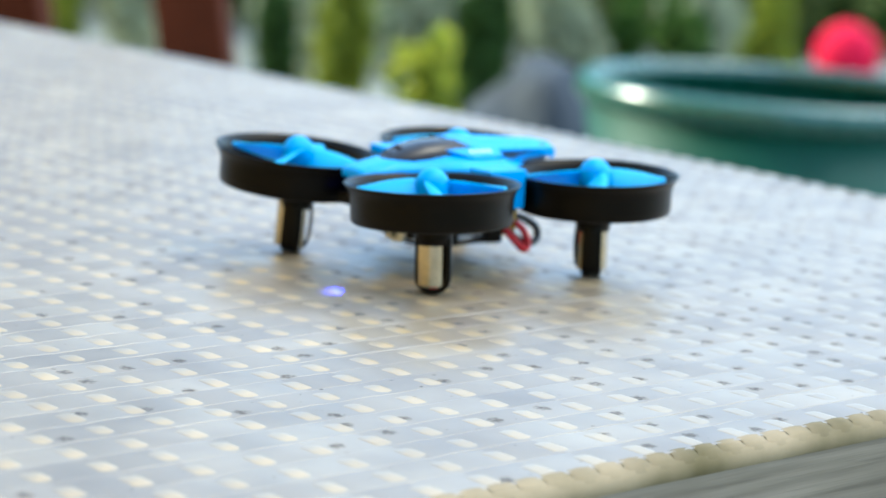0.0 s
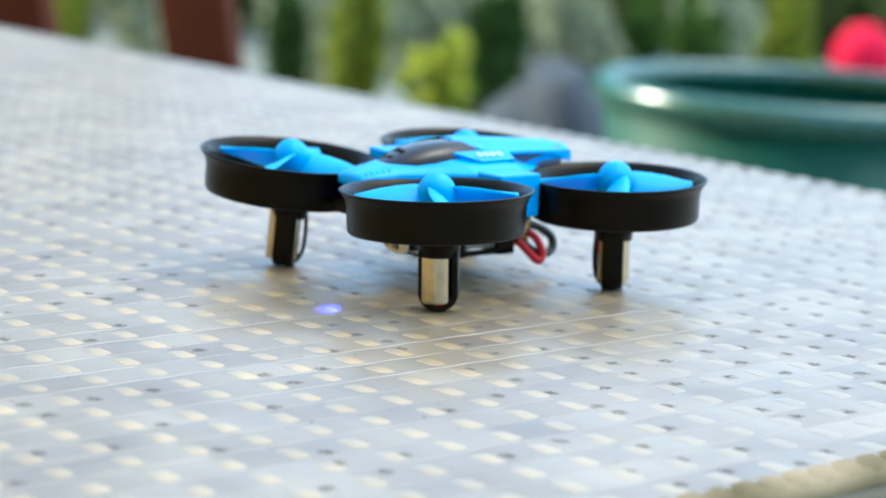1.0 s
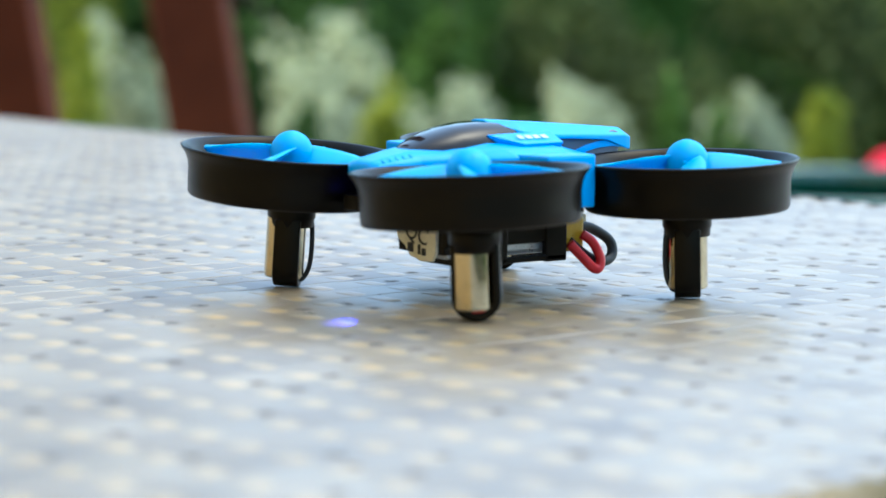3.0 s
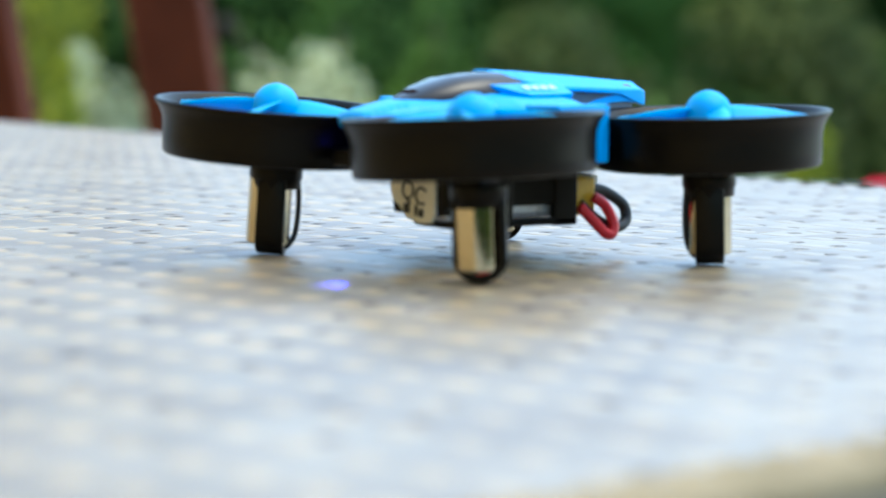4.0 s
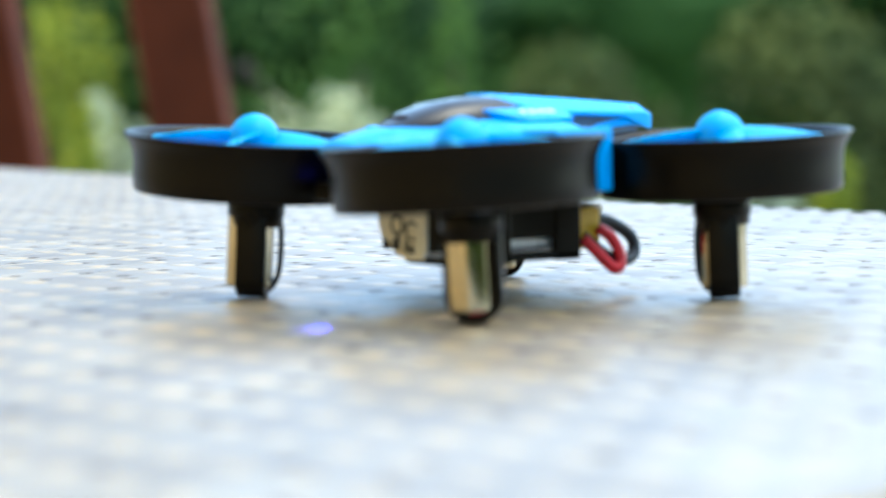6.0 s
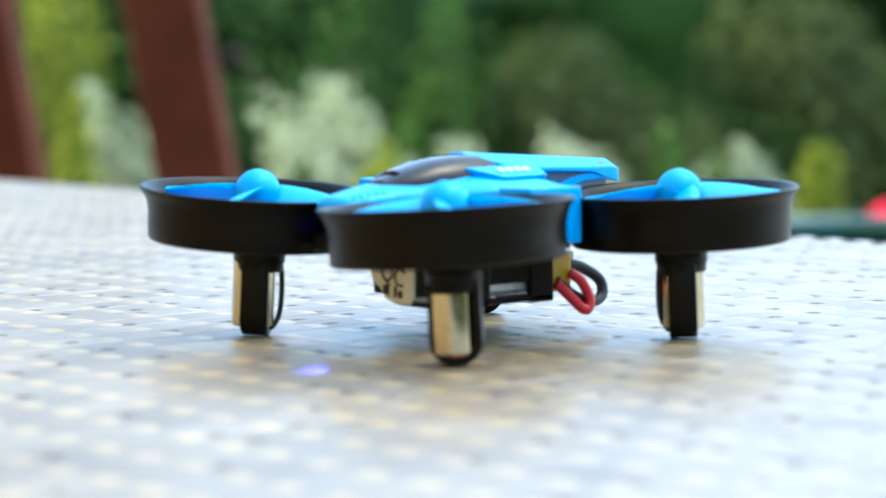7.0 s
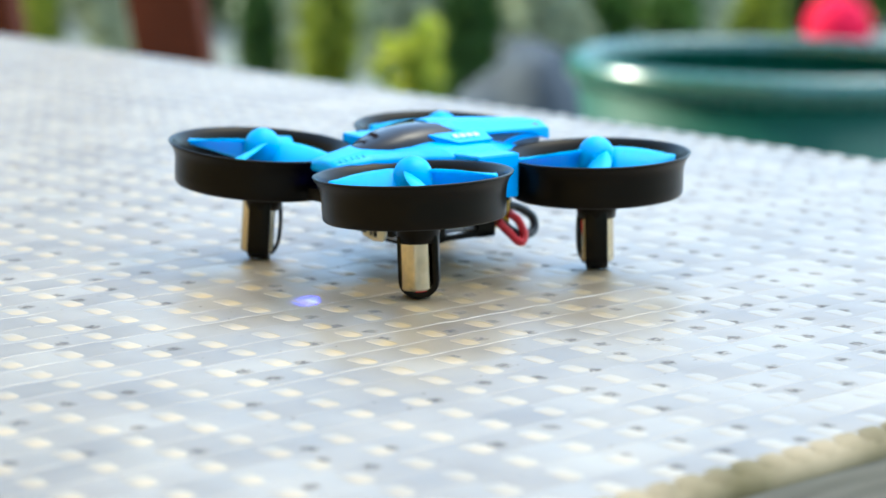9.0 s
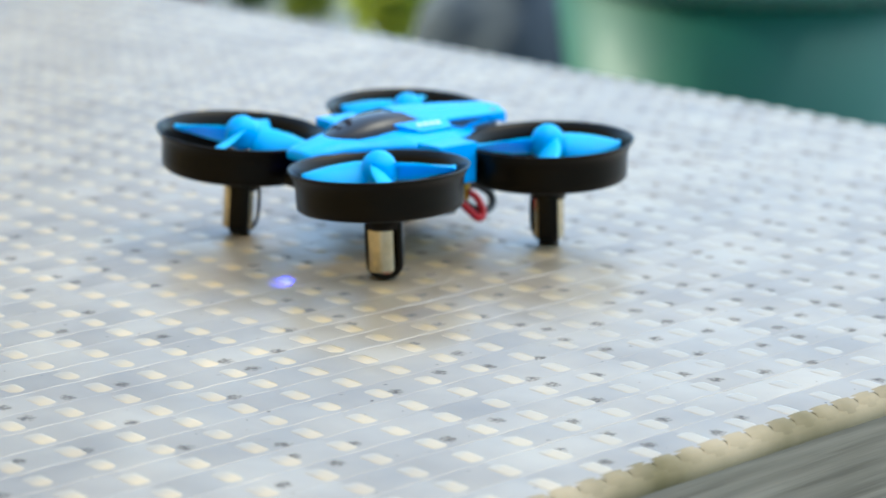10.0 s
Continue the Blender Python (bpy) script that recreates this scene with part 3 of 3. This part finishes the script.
def body_shell():
    bm = loft([(-26.9, shell_ring(3.0, 21.0, 22.3, 22.7)), (-26.4, shell_ring(4.2, 20.8, 22.7, 23.3)), (-23.5, shell_ring(5.2, 20.4, 23.1, 24.0)),
               (-19, shell_ring(6.0, 19.4, 23.5, 24.9)), (-14, shell_ring(8.4, 18.2, 23.8, 25.3)), (-10, shell_ring(11.2, 17.4, 23.9, 25.6)),
               (-6, shell_ring(14.6, 17, 24.2, 26)), (6, shell_ring(14.6, 17, 24.2, 26)), (10, shell_ring(11.2, 17.2, 23.8, 25.4)),
               (14, shell_ring(8.4, 17.5, 23.2, 24.6)), (20, shell_ring(5.6, 18, 22.6, 23.6))])
    bmesh.ops.bevel(bm, geom=[e for e in bm.edges if e.calc_face_angle(0) > 0.6], offset=0.5, segments=2, profile=0.5, affect="EDGES")
    return bm


def side_lug(sign):
    bm = prism([(-5.6, 10), (-5.3, 21.2), (5.3, 21.2), (5.6, 10)], 16.0, lambda x, y: 24.5 + (0.25 if y > 15 else 0.0), 0.45)
    if sign < 0:
        moved(bm, Matrix.Diagonal((1, -1, 1, 1)))
        bmesh.ops.reverse_faces(bm, faces=bm.faces[:])
    return bm


shell = part("body_shell", scaled(body_shell(), MM), BLUE, drone, "azure plastic body shell")
for sign in (1, -1):
    part("side_lug", scaled(side_lug(sign), MM), BLUE, shell)
for k in range(5):
    part("nose_slot", scaled(moved(box((-0.16, -0.5, -0.12), (0.16, 0.5, 0.07), 0.05), pose(-25.2 + 1.25 * k, -3.6 - 0.22 * k, 23.5 + 0.18 * k, 24, -8, -12)), MM), BLUE, shell)


def dome_ring(w, low, top):
    half = [(w, low), (w * 0.96, low + (top - low) * 0.45), (w * 0.78, low + (top - low) * 0.8), (w * 0.42, top - 0.06), (0.0, top)]
    return half + [(-y, z) for y, z in reversed(half[:-1])]


window = loft([(-19.5, dome_ring(1.6, 23.4, 24.6)), (-17.5, dome_ring(4.0, 23.6, 25.8)), (-14, dome_ring(5.7, 23.8, 27.4)), (-10, dome_ring(6.7, 24, 28.7)),
               (-6, dome_ring(7.1, 24, 29.35)), (-2, dome_ring(7.2, 24, 29.6)), (4, dome_ring(6.8, 24, 29.2)), (10, dome_ring(6.2, 23.6, 28.4))])
part("canopy_window", scaled(moved(window, pose(0, 0, -0.45)), MM), GLASS, drone, "glossy smoked dark canopy window", True)


def roof():
    def ring(w, top, drop, skirt):
        half = [(w * 0.55, top), (w, top - drop), (w, top - drop - skirt), (w * 0.85, top - drop - skirt), (w * 0.5, top - 0.9)]
        return half + [(-y, z) for y, z in reversed(half)]
    bm = loft([(-2.2, ring(2.0, 29.95, 0.2, 0.5)), (2.5, ring(6.4, 29.7, 1.6, 0.5)), (7, ring(6.8, 29.4, 1.9, 0.7)), (15, ring(6.1, 28.95, 1.7, 0.7)),
               (24, ring(5.4, 28.35, 1.4, 0.9)), (29.3, ring(5.0, 28.0, 1.2, 2.4)), (30.6, ring(4.8, 27.4, 1.0, 2.2))])
    bmesh.ops.bevel(bm, geom=[e for e in bm.edges if e.calc_face_angle(0) > 0.7], offset=0.22, segments=2, profile=0.5, affect="EDGES")
    return bm


part("roof_shell", scaled(moved(roof(), Matrix.Diagonal((0.94, 1, 1, 1)) @ pose(0, 0, -0.45)), MM), BLUE, drone, "azure roof that tapers to the tail")
part("tail_spine", scaled(box((5, -4.6, 22.5), (26.5, 4.6, 27.2), 0.8), MM), SMOKE, drone, "smoky grey strip under the roof")


def tail_arch():
    """The curved blue band that runs from the tail down towards the rear of the body."""
    bm = loft([(x, [(4.9, z), (4.9, z - t), (-4.9, z - t), (-4.9, z)]) for x, z, t in
               ((13.5, 23.0, 1.6), (15.5, 23.9, 1.3), (18, 24.8, 1.2), (21, 25.4, 1.2), (24.5, 25.7, 1.3), (27.6, 25.9, 1.8))])
    bmesh.ops.bevel(bm, geom=[e for e in bm.edges if e.calc_face_angle(0) > 0.7], offset=0.2, segments=2, profile=0.5, affect="EDGES")
    return bm


part("tail_arch", scaled(tail_arch(), MM), BLUE, drone, "azure curved band under the tail")


def side_panel(sign):
    """The stepped panel beside the canopy that carries the maker's mark."""
    pts = [(-5.6, -6.2, 27.4), (8.6, -6.0, 27.7), (8.4, -10.0, 26.0), (-0.6, -10.3, 25.9)]
    bm = bmesh.new()
    high = [bm.verts.new((x, sign * -y, z)) for x, y, z in pts]
    low = [bm.verts.new((x, sign * -(y + 1.2), z - 1.5)) for x, y, z in pts]
    bm.faces.new(high)
    bm.faces.new(low[::-1])
    for k in range(4):
        bm.faces.new((high[k], low[k], low[(k + 1) % 4], high[(k + 1) % 4]))
    bmesh.ops.recalc_face_normals(bm, faces=bm.faces[:])
    bmesh.ops.bevel(bm, geom=bm.edges[:], offset=0.25, segments=2, profile=0.5, affect="EDGES")
    return bm


for sign in (-1, 1):
    panel = part("side_panel", scaled(side_panel(sign), MM), BLUE, drone, "azure stepped side panel")
    for k in range(4):
        mark = moved(box((-0.62, -0.62, 0), (0.62, 0.62, 0.1), 0.03), pose(0.2 + 1.75 * k, sign * 8.15, 26.86, -sign * 24.0, 0, 0))
        part("printed_mark", scaled(mark, MM), WHITE_PRINT, panel, "white printed mark")

# underside: chassis, battery cage, battery, label and wires
part("chassis", scaled(prism([(-27, -4.5), (-27, 4.5), (-14, 7.5), (-7.5, 13.5), (-5, 19), (5, 19), (7.5, 13.5), (14, 7.5), (20, 5), (20, -5), (14, -7.5), (7.5, -13.5),
                              (5, -19), (-5, -19), (-7.5, -13.5), (-14, -7.5)], 15.0, 17.6, 0.3), MM), BLACK, drone, "black plastic chassis plate")
cage = part("battery_cage", scaled(box((-14.0, -6.6, 8.7), (12.4, 6.6, 15.2), 0.5), MM), BLACK, drone, "black battery cage")
part("cage_end", scaled(box((-14.2, -6.0, 7.6), (-12.6, 6.0, 14.0), 0.3), MM), BLACK, cage)
for y in (-6.9, 5.7):
    part("cage_rail", scaled(box((-9.5, y, 5.6), (12.4, y + 1.2, 6.7), 0.3), MM), BLACK, cage)
    part("cage_post", scaled(box((7.6, y, 5.4), (12.4, y + 1.2, 13.8), 0.3), MM), BLACK, cage)
    part("cage_post", scaled(box((-9.5, y, 5.4), (-0.9, y + 1.2, 13.8), 0.3), MM), BLACK, cage)
for x in (-9.5, -3, 10):
    part("cage_crossbar", scaled(box((x, -6.0, 5.3), (x + 2.2, 6.0, 6.3), 0.2), MM), BLACK, cage)
battery = part("battery", scaled(box((-13, -5.4, 6.7), (14.5, 5.4, 12.6), 0.9), MM), FOIL, drone, "silver foil battery cell")
part("battery_tape", scaled(box((12.2, -5.5, 6.6), (17.6, 5.5, 12.7), 0.5), MM), YELLOW_TAPE, battery, "amber tape on the battery end")
part("battery_lead_block", scaled(box((17.6, -4.4, 8.6), (19.2, 4.4, 12.9), 0.4), MM), PAPER, battery)
part("red_wire", scaled(sweep([(16.6, -6.0, 9.6), (18.2, -7.0, 8.2), (19.4, -7.7, 5.6), (19.0, -8.0, 3.9), (17.8, -7.9, 3.8), (16.0, -7.1, 5.6), (13.5, -6.2, 8.2)], 0.85, 12), MM), RED_WIRE, battery, "red battery wire", True)
part("black_wire", scaled(sweep([(17.4, -4.2, 10.8), (20.6, -4.2, 10.2), (24.2, -4.8, 8.0), (24.4, -5.4, 5.6), (22.0, -5.9, 4.6), (18.0, -6.0, 5.6), (14.0, -5.6, 8.4)], 0.92, 12), MM), BLACK_SOFT, battery, "black battery wire", True)


def label_sheet():
    """A torn paper label on the end of the cage that faces the nose."""
    outline = [(6.3, 14.8), (6.2, 11.2), (5.6, 9.6), (3.8, 8.6), (2.2, 7.0), (-0.8, 6.3), (-3.6, 6.5), (-4.6, 8.0), (-4.7, 14.8)]
    bm = bmesh.new()
    near = [bm.verts.new((-14.6 - 0.12 * math.sin(y), y, z)) for y, z in outline]
    back = [bm.verts.new((-14.2, y, z)) for y, z in outline]
    bm.faces.new(near)
    bm.faces.new(back[::-1])
    for k in range(len(outline)):
        bm.faces.new((near[k], back[k], back[(k + 1) % len(outline)], near[(k + 1) % len(outline)]))
    bmesh.ops.recalc_face_normals(bm, faces=bm.faces[:])
    return scaled(bm, MM)


label = part("paper_label", label_sheet(), PAPER, cage, "cream inspection label lettered QC")
curve = bpy.data.curves.new("lettering", "FONT")
curve.body, curve.size, curve.extrude = "QC", 0.0040, 0.00004
text_ob = new("lettering_curve", curve)
bpy.context.view_layer.update()
text_mesh = bpy.data.meshes.new_from_object(text_ob.evaluated_get(bpy.context.evaluated_depsgraph_get()))
bpy.data.objects.remove(text_ob)
lettering = mesh_part("lettering", text_mesh, INK, label)
lettering.matrix_local = pose(-14.8 * MM, 3.6 * MM, 10.2 * MM, 90, 0, -90) @ pose(0, 0, 0, 0, 0, -12)
for y0, z0, w, h in ((1.4, 7.7, 1.3, 1.5), (-0.5, 7.4, 0.5, 1.7), (-1.9, 7.3, 0.9, 1.2)):
    part("lettering_bar", scaled(box((-14.86, y0, z0), (-14.6, y0 + w, z0 + h), 0.05), MM), INK, label)
led = part("status_light", scaled(lathe([(0, 11.9), (0.5, 12.1), (0.7, 12.8), (0.7, 13.7), (0, 13.7)], 20), MM), LED, drone, "lit blue status light", True)
led.location = (-24.4 * MM, -1.6 * MM, 0.0046)
spot_data = bpy.data.lights.new("status_beam", "SPOT")
spot_data.energy, spot_data.color, spot_data.spot_size, spot_data.spot_blend = 0.017, (0.03, 0.04, 1.0), radians(14), 1.0
spot_data.shadow_soft_size = 0.0008
spot = new("status_beam", spot_data)
spot_data.specular_factor = 0.4
spot.matrix_world = look((-0.0275, -0.001, 0.0125), (-0.0412, -0.0135, 0.0))


# ---- garden behind the table ----
def shrub(x, y, rx, rz, count, leaf, mat, label, seed, name="shrub", lean=0.0):
    """A bush of many leaves round a few stems, with an uneven outline."""
    rng = np.random.default_rng(seed)
    ob = thing(name, pose(x, y, GROUND), label, "shrub", "garden shrubs")
    lobes = rng.normal(size=(7, 3)) * (rx * 0.42, rx * 0.42, rz * (0.22 if lean == 0 else 0.13)) + (0, 0, rz * (0.55 if lean == 0 else 0.62))
    which = rng.integers(0, 7, count)
    d = rng.normal(size=(count, 3))
    d /= np.linalg.norm(d, axis=1, keepdims=True)
    c = lobes[which] + d * (rng.uniform(0.25, 1.0, (count, 1)) ** 0.5) * (rx * 0.62, rx * 0.62, rz * 0.42)
    c[:, 2] = np.maximum(c[:, 2], leaf * 0.6)
    c[:, :2] -= (lean * (c[:, 2:] - rz * 0.6)) * (0.755, -0.655)
    mesh_part("crown", leaf_mesh("crown", c, leaf, rng), mat, ob)
    if name == "hedge_shrub":
        core = bmesh.new()
        bmesh.ops.create_icosphere(core, subdivisions=4, radius=1)
        for v in core.verts:
            v.co *= 0.86 + 0.2 * noise.noise(v.co * 2.2 + Vector((seed, 0, 0)))
            v.co = Vector((v.co.x * rx * 0.85, v.co.y * rx * 0.85, max(v.co.z * rz * 0.5 + rz * 0.5, 0.0)))
        part("inner_foliage", core, mat, ob)
    bm = bmesh.new()
    for k in range(5):
        tip = lobes[k]
        join(bm, sweep([(0.02 * k - 0.04, 0.01, 0), tip * 0.5 + Vector((0.02, 0, 0)), tip], lambda t: 0.016 * rx / 0.3 * (1 - 0.7 * t) + 0.002, 7))
    part("trunk", bm, BARK, ob)
    return ob


def post(foot, lean, height, width, label):
    ob = thing("wooden_post", pose(foot[0], foot[1], GROUND, 0, 0, -41), label, "post", "wooden posts")
    bm = box((-width / 2, -0.03, 0.0), (width / 2, 0.03, height), 0.004)
    for v in bm.verts:
        v.co.x += lean * v.co.z
    part("beam", bm, RED_WOOD, ob)
    return ob


post((0.824, 1.204), -0.17, 1.7, 0.058, "leaning red-brown stained wooden post on the paving")
post((0.800, 1.462), -0.17, 1.7, 0.062, "leaning red-brown stained wooden post beside pale shrubs")


def bucket():
    ob = thing("green_bucket", pose(0.968, 0.756, GROUND), "large open dark green plastic bucket standing on the paving", "bucket")
    r, h = 0.142, 0.342
    part("wall", lathe([(0.0, 0.004), (0.086, 0.004), (0.089, 0.0), (0.093, 0.004), (r, h - 0.02), (r - 0.004, h - 0.02), (0.087, 0.012), (0.0, 0.012)], 64), GREEN_PLASTIC, ob, "", True)
    part("rim", lathe([(r - 0.006, h - 0.020), (r + 0.003, h - 0.018), (r + 0.007, h - 0.014), (r + 0.008, h - 0.008), (r + 0.006, h - 0.002), (r + 0.003, h + 0.001), (r - 0.002, h + 0.001), (r - 0.006, h - 0.003)], 64, closed=True), GREEN_RIM, ob, "rolled rim", True)
    return ob


bucket()


def ball():
    bm = bmesh.new()
    bmesh.ops.create_uvsphere(bm, u_segments=48, v_segments=28, radius=0.0706)
    for v in bm.verts:
        v.co *= 1 - 0.012 * (abs(math.sin(2.5 * math.atan2(v.co.y, v.co.x))) < 0.06)
    me = bpy.data.meshes.new("crimson_ball")
    bm.to_mesh(me)
    bm.free()
    ob = mesh_part("crimson_ball", me, RED_BALL, None, "", True)
    ob.location = (3.61, 2.905, GROUND + 0.0706)
    return tagged(ob, "crimson red rubber ball lying on the paving", "ball")


ball()


def boulder(x, y, sx, sy, sz, seed):
    bm = bmesh.new()
    bmesh.ops.create_icosphere(bm, subdivisions=4, radius=1)
    for v in bm.verts:
        n = noise.fractal(v.co * 1.3 + Vector((seed, 0, 0)), 1.0, 2.0, 4)
        v.co = v.co * (1 + 0.22 * n)
        v.co = Vector((v.co.x * sx, v.co.y * sy, max(v.co.z, -0.6) * sz + 0.55 * sz))
    me = bpy.data.meshes.new("garden_boulder")
    bm.to_mesh(me)
    bm.free()
    ob = mesh_part("garden_boulder", me, SLATE, None, "", True)
    ob.location = (x, y, GROUND)
    return tagged(ob, "rounded blue-grey garden boulder on the paving", "boulder", "garden boulders")


boulder(1.16, 1.22, 0.095, 0.09, 0.195, 3.0)
boulder(1.45, 1.33, 0.07, 0.08, 0.17, 9.0)

PALE_BUSH, DARK_BUSH = "silvery pale leafy bush on the paving", "deep green leafy bush on the paving"
MID_BUSH, LIME_BUSH = "mid green leafy bush on the paving", "low lime yellow leafy bush on the paving"
TALL_LIME = "tall lime green leafy bush before the hedge"
shrub(1.345, 1.59, 0.05, 0.265, 600, 0.035, LEAF_YELLOW, "bright yellow green leafy bush on the paving", 1)
for k, (x, y, r, h, mat, lab) in enumerate((
        (1.88, 3.06, 0.052, 0.35, LEAF_PALE, PALE_BUSH), (1.75, 3.05, 0.030, 0.32, LEAF_LIME, LIME_BUSH), (2.18, 2.94, 0.085, 0.345, LEAF_PALE, PALE_BUSH),
        (2.30, 2.97, 0.045, 0.33, LEAF_PALE, PALE_BUSH), (1.92, 2.50, 0.039, 0.24, LEAF_LIME, LIME_BUSH), (2.28, 2.72, 0.061, 0.25, LEAF_PALE, PALE_BUSH),
        (2.50, 2.67, 0.062, 0.27, LEAF_PALE, PALE_BUSH), (2.40, 2.48, 0.042, 0.26, LEAF_PALE, PALE_BUSH), (2.78, 2.55, 0.055, 0.24, LEAF_PALE, PALE_BUSH),
        (2.54, 2.50, 0.035, 0.30, LEAF_MID, MID_BUSH), (2.58, 2.20, 0.041, 0.22, LEAF_LIME, LIME_BUSH),
        (2.16, 2.42, 0.040, 0.23, LEAF_DARK, DARK_BUSH), (1.90, 2.65, 0.036, 0.24, LEAF_DARK, DARK_BUSH), (2.46, 2.30, 0.041, 0.21, LEAF_MID, MID_BUSH),
        (2.63, 3.22, 0.060, 0.42, LEAF_MID, MID_BUSH), (2.44, 4.27, 0.075, 0.57, LEAF_LIME, TALL_LIME), (3.03, 4.04, 0.12, 0.50, LEAF_MID, MID_BUSH))):
    pale = mat is LEAF_PALE
    shrub(x, y, r * (1.35 if pale else 1.1), h, 1100, 0.03, mat, lab, 20 + k, lean=0.3 if pale else 0.0)


for k, (degrees_round, d, h, mat) in enumerate(((37.5, 5.7, 0.40, LEAF_MID), (40.6, 5.9, 0.42, LEAF_MID), (43.4, 5.6, 0.40, LEAF_OLIVE), (45.8, 5.8, 0.44, LEAF_MID), (48.4, 5.7, 0.48, LEAF_OLIVE), (51.0, 5.9, 0.42, LEAF_MID))):
    a = radians(degrees_round)
    shrub(d * math.sin(a) - 0.25, d * math.cos(a) - 0.3, 0.27, h, 3200, 0.034, mat, "low olive green leafy bush before the hedge" if mat is LEAF_OLIVE else MID_BUSH, 140 + k)


def unseen_wall_behind():
    # out of view: added to keep the sun off the table and reflect ochre
    ob = part("wall_west", box((-4.55, -0.12, 0), (2.2, 0.12, 3.9), 0.01), OCHRE, None)
    ob.matrix_world = pose(-3.17, -0.45, GROUND, 0, 0, -82)
    return tagged(ob, "plain ochre wall, unseen, added to shade the table and reflect warm tones", "wall", kind="structure")


unseen_wall_behind()


def unseen_wall_corner():
    # added sun blocker outside the view; the bucket rim stays in the sun
    ob = part("wall_north", box((0, -0.12, 0), (1.72, 0.12, 3.9), 0.01), OCHRE, None)
    ob.matrix_world = pose(-3.70, 4.16, GROUND, 0, 0, 34.8)
    return tagged(ob, "plain ochre wall beside the corner, unseen, added to block the sun", "wall", kind="structure")


unseen_wall_corner()
hedge_rng = random.Random(8)
# shrubs outside 15 to 66 degrees are unseen, added to darken reflections
for k, degrees_round in enumerate([-62 + 8.2 * k for k in range(15)] + [140 + 8.2 * k for k in range(13)]):
    a = radians(degrees_round)
    d = 6.6 + hedge_rng.uniform(-0.5, 0.7)
    close = 15 < degrees_round < 66
    shrub(d * math.sin(a), d * math.cos(a), 0.95, 1.25 + hedge_rng.uniform(-0.15, 0.25), 20000 if close else 1500, 0.036 if close else 0.15, LEAF_MID if k % 2 == 1 else LEAF_DARK,
          "deep green hedge shrub with dense leaves", 60 + k, "hedge_shrub")
for k in range(7):
    a = radians(-4 + 10.5 * k)
    shrub(8.4 * math.sin(a), 8.4 * math.cos(a), 1.3, 1.7, 12000, 0.06, LEAF_DARK, "deep green hedge shrub with dense leaves", 90 + k, "hedge_shrub")
